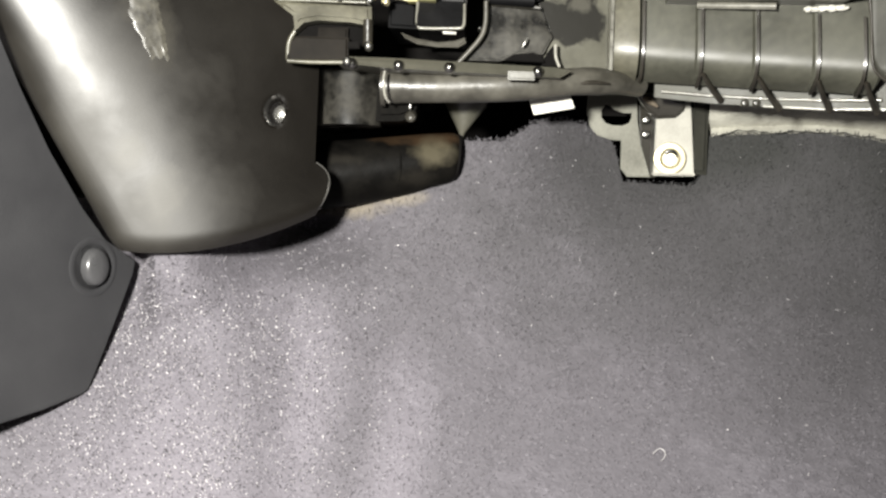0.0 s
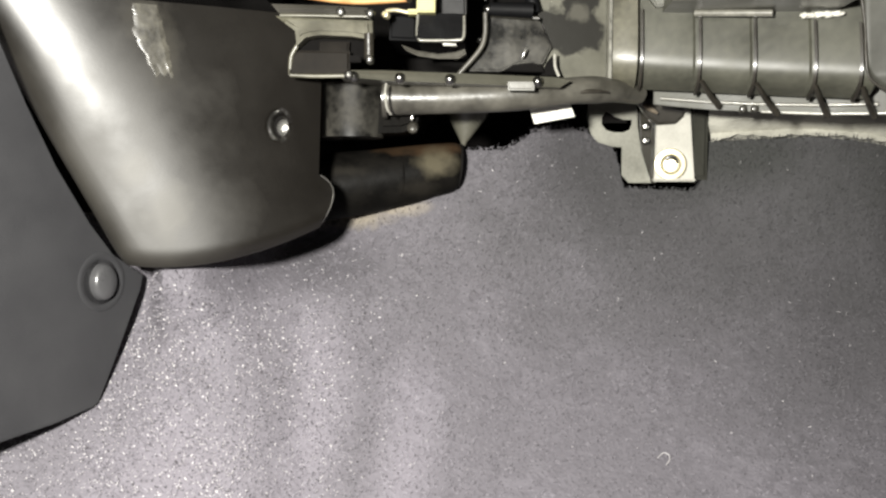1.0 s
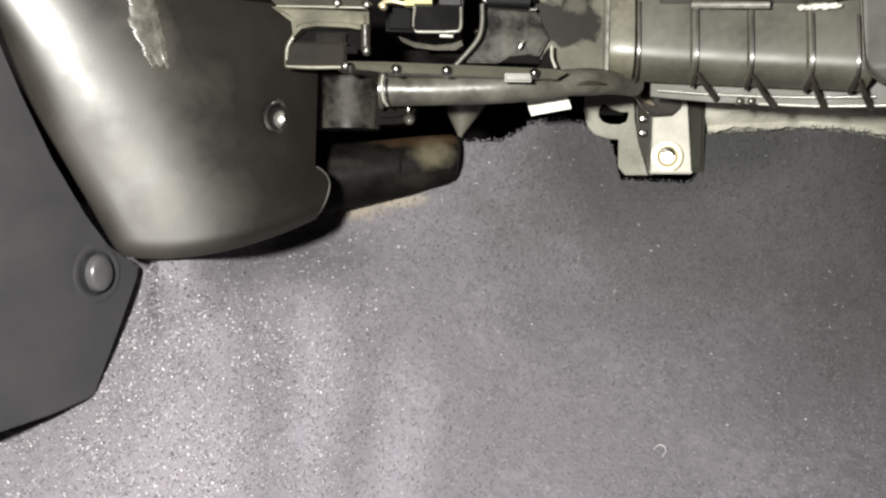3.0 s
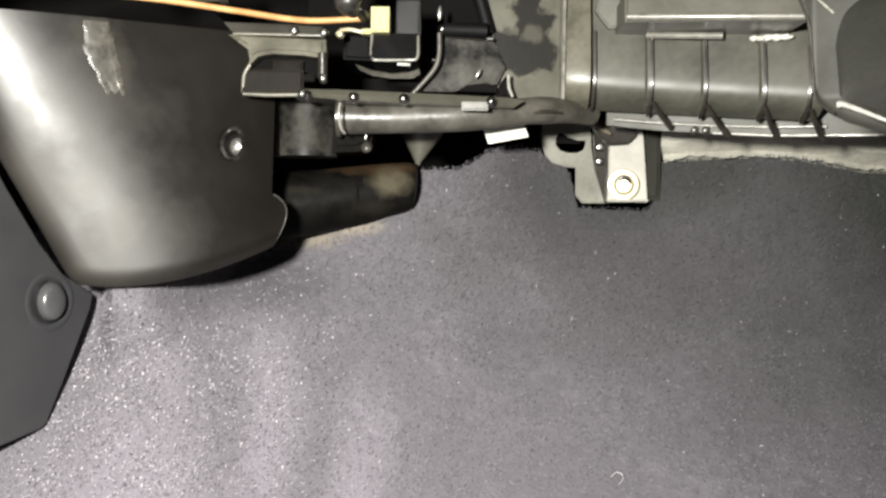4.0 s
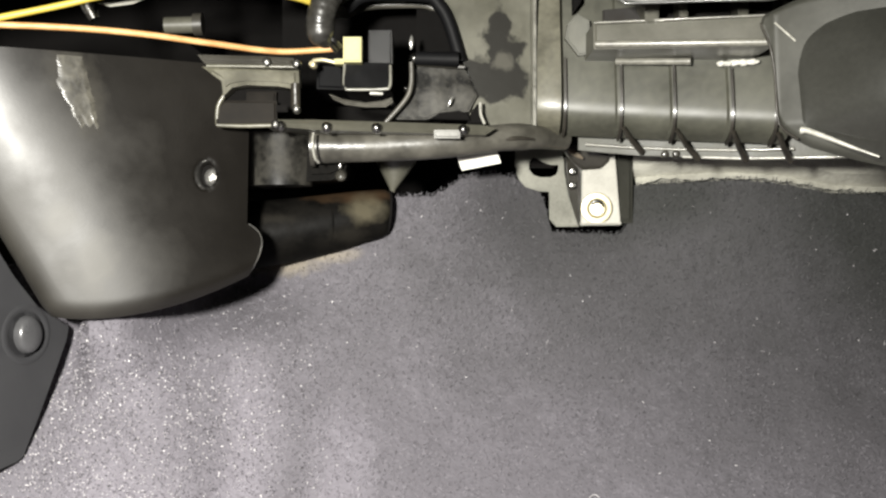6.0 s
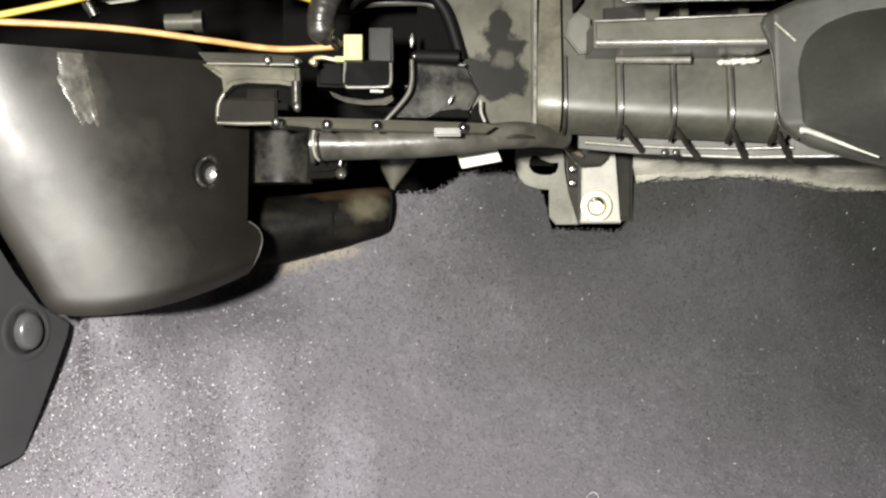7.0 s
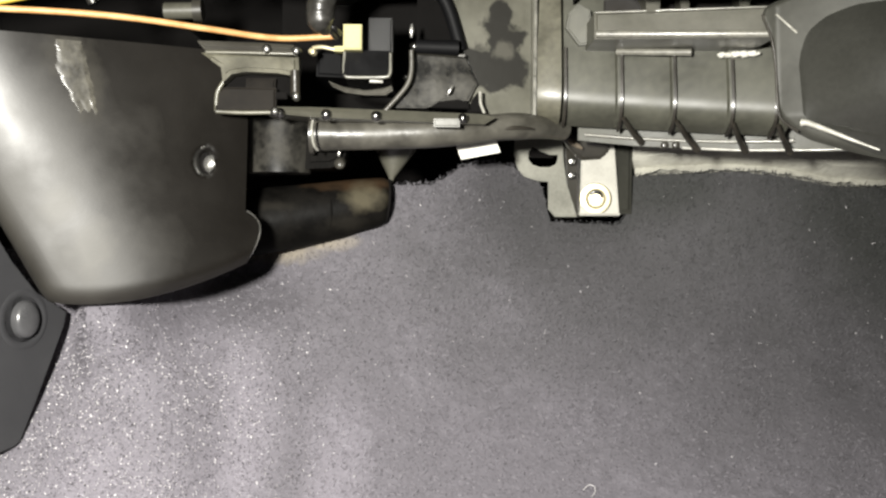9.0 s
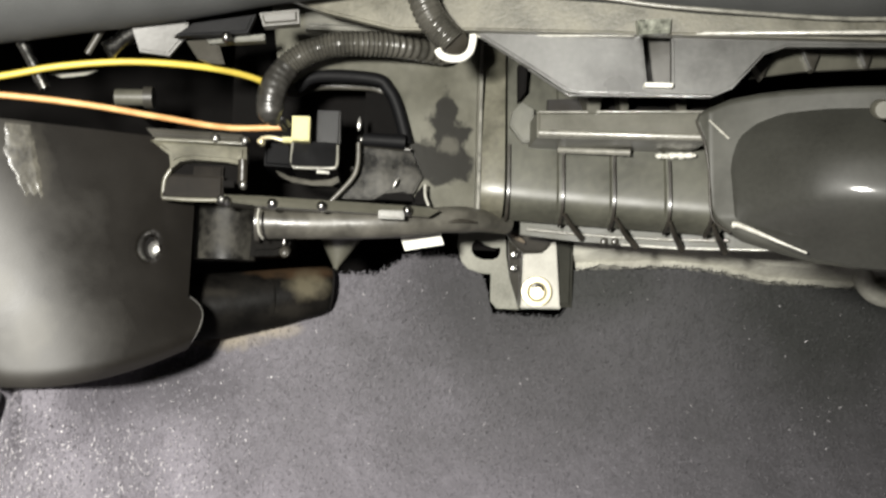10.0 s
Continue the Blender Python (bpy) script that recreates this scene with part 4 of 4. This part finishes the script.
solo("wire_sleeve", corrugated(HOSE, 0.0050, 0.0009, 0.0023), M_SLEEVE, (-0.05, 0.5, 0.36), "black corrugated wire sleeve bending over the plug", "cable sleeve")
BOOT = smooth_line([(-0.0480, 0.5020, 0.3660), (-0.0512, 0.5010, 0.3610), (-0.0534, 0.5000, 0.3555), (-0.0545, 0.5000, 0.3500), (-0.0541, 0.5010, 0.3450), (-0.0520, 0.5040, 0.3410)], 10)
solo("wire_boot", tube(BOOT, lambda t: 0.0058 + 0.0006 * math.sin(2.6 * t) + 0.0001 * math.sin(60 * t) - 0.0036 * max(0.0, t - 0.8) / 0.2, 24), M_RUBBER, BOOT[0], "shiny black rubber boot over the wires at the plug", "wire boot")
for k, (a, b) in enumerate(((-0.0506, 0.3412), (-0.0486, 0.3425))):
    solo("wire_tail", tube(smooth_line([(-0.0522, 0.5030, 0.3440), (a, 0.5030, b), (-0.0480 + 0.002 * k, 0.5080, 0.3385 + 0.002 * k)], 6), 0.0011, 8), M_BLACK, (-0.05, 0.505, 0.341), "short black wire from the boot to the plug", "wire", "", "short wires at the plug")
DRAIN = thing("drain_hose", (0.0250, 0.4600, 0.3650), "black corrugated hose end held in a pale ring", "hose")
part("hose", corrugated(smooth_line([(0.0090, 0.4620, 0.3985), (0.0142, 0.4600, 0.3830), (0.0200, 0.4600, 0.3752), (0.0252, 0.4600, 0.3700)], 40), 0.0060, 0.0006, 0.0021), M_SLEEVE, DRAIN)
part("ring", tube(smooth_line([(0.0186, 0.4540, 0.3655), (0.0205, 0.4540, 0.3631), (0.0246, 0.4540, 0.3619), (0.0293, 0.4540, 0.3626), (0.0323, 0.4540, 0.3656), (0.0333, 0.4540, 0.3704), (0.0332, 0.4540, 0.3723)], 6), 0.0016, 12), M_PALE, DRAIN, "pale glossy plastic ring")
part("plug", turned([(0.0060, -0.006), (0.0060, 0.0), (0.0050, 0.001), (0.001, 0.001)], (0.0262, 0.4590, 0.3700), (0.35, -0.9, -0.3), 24), M_BRACKET, DRAIN)

# ---- bolted steel bracket ----
BRACKET = thing("steel_bracket", (0.0767, 0.5980, 0.2623), "bare steel mounting bracket with a slotted ear and a bolt", "bracket")

EAR = [(0.0386, 0.3032), (0.038, 0.2942), (0.0399, 0.2867), (0.0438, 0.2822), (0.0513, 0.2799), (0.0564, 0.2796), (0.0566, 0.2652), (0.0602, 0.2611), (0.0722, 0.2612), (0.0667, 0.2779), (0.0647, 0.2899), (0.0641, 0.2995), (0.0646, 0.3049)]
part("ear", prism(EAR, 0.598, 0.6005, 0.0006, [[(0.0479, 0.2981), (0.0458, 0.2951), (0.0458, 0.2915), (0.048, 0.2886), (0.0519, 0.2874), (0.057, 0.2874), (0.0603, 0.2889), (0.0614, 0.2917), (0.0614, 0.294), (0.0572, 0.294), (0.0527, 0.2955), (0.0503, 0.2973)]], None, 2, (0.05, 0.0)), M_TIN, BRACKET)
part("plate", prism([(0.0725, 0.2903), (0.0822, 0.291), (0.0851, 0.2934), (0.0863, 0.2963), (0.0866, 0.2993), (0.0895, 0.2993), (0.0925, 0.2617), (0.0719, 0.2616)], 0.586, 0.589, 0.0006), M_STEEL, BRACKET)
part("side_fold", prism([(0.0651, 0.2986), (0.0751, 0.2962), (0.0754, 0.2612), (0.0685, 0.2612)], 0.602, 0.606, 0.0006, (), None, 2, (0.3, 0)), M_CASE2, BRACKET)
part("web", block(0.0722, 0.0740, 0.589, 0.612, 0.2629, 0.2963, 0.0006), M_CASE2, BRACKET)
for py in (0.2905, 0.2831):
    part("rivet", turned([(0.0020, -0.003), (0.0020, 0.0), (0.0014, 0.001), (0.0003, 0.0012)], (0.0688, 0.597, py), (0, -1, 0), 14), M_SCREW, BRACKET)
part("foot_lip", block(0.0715, 0.0921, 0.582, 0.592, 0.2621, 0.2632, 0.0005), M_STEEL, BRACKET)
part("tongue", prism([(0.0618, 0.302), (0.0729, 0.3039), (0.0811, 0.2996), (0.0864, 0.2984), (0.0859, 0.2949), (0.0824, 0.2914), (0.073, 0.2907), (0.0672, 0.2948)], 0.583, 0.59, 0.0012, (), None, 3, (-0.1, -0.5)), M_CASE2, BRACKET)
part("tongue_edge", tube(smooth_line([(0.0644, 0.5790, 0.3001), (0.0674, 0.5790, 0.2986), (0.072, 0.5790, 0.2958)], 4), lambda t: 0.0006 + 0.0010 * math.sin(math.pi * t), 10), M_TAN, BRACKET, "brown rubbed edge")
part("cheek", block(0.0900, 0.1000, 0.590, 0.61, 0.2629, 0.3044, 0.002, None, 2, (0.4, 0)), M_FLANGE, BRACKET)
BOLT = part("bolt", turned([(0.0052, -0.002), (0.0052, 0.0018), (0.0050, 0.0030), (0.0046, 0.0034), (0.0037, 0.0030), (0.0034, -0.0020), (0.0005, -0.0022)], (0.0798, 0.5855, 0.2705), (-0.12, -1, -0.02), 30), M_BOLT, BRACKET, "bright yellow-zinc bolt with a dished head")
part("socket", tube(smooth_line([Vector((0.0792 + 0.0035 * math.cos(a), 0.5805, 0.2704 + 0.0035 * math.sin(a))) for a in (0.1, 0.7, 1.3, 1.9, 2.5)], 5), lambda t: 0.0004 + 0.0006 * math.sin(math.pi * t), 8), M_BLACK, BOLT)
part("washer", turned([(0.0082, -0.002), (0.0082, 0.0006), (0.0076, 0.0012), (0.0054, 0.0014), (0.0050, 0.0010)], (0.0798, 0.5855, 0.2705), (-0.12, -1, -0.02), 30), M_BOLT, BOLT)

# ---- pale tape behind the pipe ----
solo("foam_tape", prism([(0.0063, 0.2945), (0.0256, 0.2963), (0.0278, 0.2904), (0.0091, 0.2868)], 0.5365, 0.5380, 0.0003), M_PALE, (0.0190, 0.5750, 0.2935), "strip of pale foam tape behind the case", "tape")


# ---- blower housing ----
BLOWER_TOP = [(0.1138, 0.3303), (0.1150, 0.3335), (0.1186, 0.3355), (0.1255, 0.3384), (0.1341, 0.3397), (0.1426, 0.3403), (0.1594, 0.3405), (0.1707, 0.3402), (0.45, 0.330)]
BLOWER_BOTTOM = [(0.1138, 0.3295), (0.1167, 0.3224), (0.1182, 0.3120), (0.1185, 0.3016), (0.1190, 0.2953), (0.1205, 0.2921), (0.1244, 0.2885), (0.1296, 0.2854), (0.1432, 0.2807), (0.1532, 0.2779), (0.1656, 0.2761), (0.45, 0.250)]
DOME_TOP = [(0.1231, 0.3236), (0.1256, 0.3278), (0.1342, 0.3323), (0.1427, 0.3344), (0.1561, 0.3349), (0.1661, 0.3345), (0.45, 0.324)]
DOME_BOTTOM = [(0.1231, 0.3228), (0.1255, 0.3170), (0.1264, 0.3050), (0.1270, 0.2945), (0.1280, 0.2925), (0.1347, 0.2878), (0.1482, 0.2811), (0.1656, 0.2773), (0.45, 0.255)]
DOME_SIDE = [(0.2940, 0.1270), (0.3050, 0.1264), (0.3170, 0.1255), (0.3236, 0.1231)]
CREASE = [(0.1268, 0.2957), (0.1400, 0.2974), (0.1562, 0.2984), (0.45, 0.300)]


def flange_depth(x):
    w = max(0.0, x - 0.1185)
    return 0.400 - 0.70 * w + 2.5 * min(w, 0.13) ** 2


def scroll_turn(x, z):
    """How the scroll turns under below its crease."""
    s = z - lerp_table(CREASE, x)
    return -0.19 * s + 0.31 * 0.004 * math.log(math.cosh(s / 0.004))


def flange_point(u, v):
    x = 0.1138 + 0.30 * u ** 1.7
    zt, zb = lerp_table(BLOWER_TOP, x), lerp_table(BLOWER_BOTTOM, x)
    z = zb + (zt - zb) * v
    d = min(x - 0.1138 + 0.001, zt - z, z - zb)
    return Vector((x, flange_depth(x) + 0.0025 * max(0.0, 1 - d / 0.0016) ** 2 + 0.10 * (z - 0.31) + max(0.0, scroll_turn(x, z) - 0.0002) * ease(0.0, -0.004, z - lerp_table(CREASE, x)), z))


def dome_point(u, v):
    """The bulging scroll: it swells up from the flange, with a soft crease low down where it turns under."""
    x = 0.1231 + 0.29 * u ** 1.7
    zt, zb = lerp_table(DOME_TOP, x), lerp_table(DOME_BOTTOM, x)
    z = zb + (zt - zb) * v
    d = -math.log(sum(math.exp(-160 * q) for q in (x - lerp_table(DOME_SIDE, z), zt - z, z - zb))) / 160
    swell = ease(-0.004, 0.024, d)
    return Vector((x, flange_depth(x) + 0.10 * (z - 0.31) * (1 - swell) + 0.0014 - 0.0114 * swell + scroll_turn(x, z), z))


BLOWER = thing("blower_housing", (0.25, 0.38, 0.20), "big rounded charcoal plastic blower housing with a pale flange", "blower")
part("flange", sheet(flange_point, 120, 60, 0.003), M_FLANGE, BLOWER, "olive-grey flat flange")
part("scroll", sheet(dome_point, 150, 120, 0.002), M_BLOWER, BLOWER)
# dark tube puts the shade line beside the flange into the colour
part("rim", tube(smooth_line([flange_point(0.0, 0.5) + Vector((0, 0, 0.0008)), (0.1164, 0.4012, 0.3224), (0.1179, 0.4004, 0.3120), (0.1182, 0.3994, 0.3016), (0.1187, 0.3988, 0.2953), (0.1203, 0.3976, 0.2919), (0.1244, 0.3942, 0.2882)], 5), 0.0005, 10), M_BRACKET, BLOWER)
# short pale tube draws a diagonal highlight on the flange
part("ridge_highlight", tube([Vector((x, flange_depth(x) - 0.0002 + 0.10 * (z - 0.31), z)) for x, z in ((0.1183, 0.3305), (0.1243, 0.3231))], 0.0004, 8), M_EDGE, BLOWER)
# tapering pale tube in place of the highlight on the lower fillet
HIGHLIGHT_LINE = smooth_line([(x, flange_depth(x) - 0.0030, z) for x, z in ((0.1248, 0.2912), (0.1271, 0.2908), (0.1336, 0.2875), (0.1400, 0.2842), (0.1469, 0.2809))], 6)
part("fillet_highlight", tube(HIGHLIGHT_LINE, lambda t: 0.0013 - 0.0010 * t, 12), M_EDGE, BLOWER)
part("boss", turned([(0.0034, -0.020), (0.0034, 0.0), (0.0028, 0.0010), (0.001, 0.0010)], (0.1655, 0.3600, 0.3285), (-0.3, -0.9, -0.2), 20), M_CASE, BLOWER)

# ---- dashboard underside ----
DASH = thing("glovebox_tray", (0.05, 0.42, 0.37), "glossy grey plastic tray under the dashboard with a clip slot", "tray")
TRAY = [(0.0365, 0.3767), (0.0582, 0.3623), (0.0736, 0.3517), (0.0805, 0.3503), (0.1313, 0.3483), (0.1392, 0.3518), (0.1463, 0.3600), (0.1513, 0.3657), (0.1595, 0.3686), (0.2497, 0.3659), (0.2498, 0.3722), (0.0363, 0.3831)]
SLOT = [(0.1035, 0.3749), (0.1153, 0.3744), (0.1157, 0.3541), (0.1060, 0.3546)]
TURN = dict(skew=(-0.27, 0), pivot=(0.09, 0.37))
FACE = part("face", prism(TRAY, 0.455, 0.460, 0.0010, [SLOT], None, 2, **TURN), M_TRAY, DASH)
part("slot_back", prism([(0.1034, 0.3838), (0.1244, 0.3834), (0.1249, 0.3540), (0.1040, 0.3541)], 0.472, 0.475, 0, (), None, 2, **TURN), M_CASE2, DASH)
part("slot_lip", prism([(0.1042, 0.3520), (0.1149, 0.3516), (0.1149, 0.3532), (0.1042, 0.3537)], 0.450, 0.462, 0.0006, (), None, 2, **TURN), M_PALE, DASH, "pale worn lip of the slot")
# the tray's bright edge lines are put in as pale tubes
part("edge", tube([Vector((0.0363, 0.4720, 0.3766)), Vector((0.0998, 0.4505, 0.3742))], 0.0008, 10), M_EDGE, FACE)
part("edge", tube([Vector((0.1161, 0.4455, 0.3743)), Vector((0.2485, 0.3880, 0.3663))], 0.0009, 10), M_EDGE, DASH)
part("lower_edge", tube(smooth_line([(0.0581, 0.4665, 0.3620), (0.0733, 0.4615, 0.3513), (0.0802, 0.4595, 0.3500), (0.1309, 0.4415, 0.3480)], 6), 0.0006, 10), M_TRAY, DASH)
part("post_backing", prism([(0.0740, 0.3460), (0.1480, 0.3490), (0.1480, 0.3640), (0.0740, 0.3600)], 0.513, 0.516, 0.0005, (), None, 2, (-0.2, 0.0)), M_DEEP, DASH)
for a, b, c, d, z in ((0.0863, 0.0955, 0.0885, 0.0941, 0.3480), (0.1029, 0.1070, 0.1036, 0.1069, 0.3482), (0.1284, 0.1336, 0.1293, 0.1332, 0.3490)):
    part("post", prism([(c, z), (d, z), (d + 0.0003, z + 0.005), (b, z + 0.009), (b, z + 0.016), (a, z + 0.016), (a, z + 0.009), (c - 0.0003, z + 0.005)], 0.492, 0.505, 0.0008, (), None, 2), M_CASE, DASH)
for a, h in (((0.1558, 0.3644), 0.006), ((0.1782, 0.3689), 0.009), ((0.2020, 0.3714), 0.010), ((0.2285, 0.3735), 0.010)):
    part("fin", prism([(a[0] - 0.004, a[1] + h), (a[0] + 0.007, a[1] + h), (a[0] + 0.002, a[1] - 0.004)], 0.462, 0.468, 0.0006), M_CASE2, DASH)
part("fin_bar", prism([(0.1540, 0.3619), (0.1775, 0.3659), (0.2145, 0.3690), (0.2985, 0.3760), (0.2985, 0.3856), (0.1699, 0.3787)], 0.466, 0.470, 0.0006), M_CASE, DASH)
part("clip", prism([(0.099, 0.378), (0.1129, 0.3791), (0.1125, 0.3733), (0.1, 0.3722)], 0.4400, 0.446, 0.0008), M_PATINA, DASH, "worn greenish metal clip over the slot")
LOWER = thing("dashboard_lower_edge", (0.0, 0.35, 0.36), "dark grained dashboard lower edge", "dashboard")
part("lip", prism([(-0.0600, 0.3990), (-0.0300, 0.3870), (0.0009, 0.3785), (0.0395, 0.3770), (0.2466, 0.3665), (0.2468, 0.3958), (-0.0003, 0.4239), (-0.0600, 0.4239)], 0.450, 0.456, 0.001, (), None, 2, **TURN), M_LIP, LOWER)
part("beam", prism([(-0.0417, 0.3893), (0.0438, 0.3903), (0.0424, 0.4396), (-0.0435, 0.4354)], 0.52, 0.53, 0.002), M_CASE, LOWER)
part("front_roll", tube(smooth_line([(-0.2736, 0.4700, 0.3655), (-0.1578, 0.4700, 0.3862), (-0.0908, 0.4680, 0.3975), (-0.0455, 0.4650, 0.4062), (0.0200, 0.4600, 0.4130), (0.0836, 0.4560, 0.4075), (0.1254, 0.4455, 0.4012), (0.1680, 0.4355, 0.3971), (0.1920, 0.4300, 0.3962), (0.2542, 0.4100, 0.3955)], 6), 0.020, 40), M_ROLL, LOWER)
# pale tube added for the specular line under the roll
part("roll_highlight", tube(smooth_line([(0.0836, 0.4440, 0.3877), (0.1047, 0.4390, 0.3840), (0.1254, 0.4335, 0.3814), (0.1680, 0.4235, 0.3773), (0.1920, 0.4180, 0.3764), (0.2400, 0.4030, 0.3755)], 6), 0.0009, 10), M_LINE, LOWER)
part("underside", block(-0.5, 0.5, -0.10, 0.42, 0.415, 0.43, 0.002), M_DASH, LOWER)

# ---- dim fittings behind the wires ----
STUB = thing("pipe_stub", (-0.1282, 0.5600, 0.3608), "short grey plastic pipe stub in the dark gap", "pipe")
part("barrel", tube([Vector((-0.1380, 0.5600, 0.3604)), Vector((-0.1220, 0.5600, 0.3608))], 0.0042, 20), M_CASE, STUB)
part("collar", tube([Vector((-0.1228, 0.5560, 0.3600)), Vector((-0.1184, 0.5560, 0.3602))], 0.0056, 20), M_CASE2, STUB)
part("mount", tube([Vector((-0.1330, 0.5600, 0.3606)), Vector((-0.1330, 0.7010, 0.3606))], 0.0030, 12), M_GAP_BLACK, STUB)
BRACE = thing("under_dash_brace", (-0.1028, 0.5400, 0.3745), "dim grey brace with bare shiny rods under the dashboard", "brace")
part("plate", prism([(-0.1140, 0.3795), (-0.0895, 0.3817), (-0.0893, 0.3752), (-0.0974, 0.3653), (-0.1097, 0.3660)], 0.4816, 0.4860, 0.001, (), None, 2, (0.2, -0.3)), M_CASE2, BRACE)
part("lug", prism([(-0.0909, 0.3729), (-0.0770, 0.3742), (-0.0727, 0.3618), (-0.0794, 0.3623), (-0.0851, 0.3645)], 0.4834, 0.4878, 0.001, (), None, 2, (-0.2, 0.2)), M_CASE2, BRACE)
part("cross_bar", prism([(-0.0936, 0.3712), (-0.0855, 0.3772), (-0.0590, 0.3822), (-0.0623, 0.3740), (-0.0779, 0.3724)], 0.4728, 0.4789, 0.001), M_RECESS, BRACE)
part("pin", turned([(0.0022, -0.004), (0.0022, 0.0), (0.0014, 0.0010), (0.0003, 0.0013)], (-0.0710, 0.4710, 0.3714), (0, -1, 0), 14), M_SCREW, BRACE)
for a, b, r in (((-0.1610, 0.4860, 0.3687), (-0.1502, 0.4860, 0.3485), 0.0026), ((-0.1231, 0.4816, 0.3654), (-0.1104, 0.4860, 0.3782), 0.0040)):
    part("rod", tube([Vector(a), Vector(a).lerp(Vector(b), 0.35), Vector(a).lerp(Vector(b), 0.7), Vector(b)], lambda t, r=r: r * (1 + 0.12 * math.cos(9 * t)), 16), M_SCREW, BRACE, "bare shiny steel rod")
part("strap", tube([Vector((-0.1325, 0.4843, 0.3645)), Vector((-0.1255, 0.4843, 0.3778))], 0.0016, 10), M_CASE2, BRACE)
part("flap", prism([(-0.0803, 0.3715), (-0.0558, 0.3754), (-0.0556, 0.3726), (-0.0792, 0.3702)], 0.4790, 0.4860, 0.0006), M_RIBBED, BRACE)
part("end_block", prism([(-0.0550, 0.3770), (-0.0391, 0.3793), (-0.0384, 0.3734), (-0.0532, 0.3716)], 0.4506, 0.4595, 0.0014, (), None, 3), M_CASE2, BRACE)
solo("tape_scrap", prism([(-0.1536, 0.3585), (-0.1424, 0.3594), (-0.1320, 0.3614), (-0.1374, 0.3584), (-0.1473, 0.3567)], 0.500, 0.5012, 0.0004, (), None, 2, (0.1, 0.4)), M_STEEL, (-0.1424, 0.50, 0.3590), "crumpled silvery tape scrap under the yellow wire", "tape")
solo("insulation_roll", tube(smooth_line([(0.2591, 0.6000, 0.3006), (0.2604, 0.6000, 0.2882), (0.2649, 0.6000, 0.2784), (0.2751, 0.6000, 0.2738), (0.2973, 0.6000, 0.2733)], 6), 0.0055, 14), M_FOAM, (0.2656, 0.6000, 0.2760), "rolled pale edge of the felt insulation", "insulation")
THREAD = smooth_line([(0.0640, 0.4985, 0.1385), (0.0668, 0.4975, 0.1402), (0.0690, 0.4975, 0.1396), (0.0694, 0.4970, 0.1378), (0.0676, 0.4965, 0.1360)], 6)
solo("lint_thread", tube([Vector((p.x, carpet_y(p.x, p.z) - 0.0016, p.z)) for p in THREAD], 0.00022, 6), M_LINT, THREAD[2], "curled white lint thread lying on the carpet", "thread")
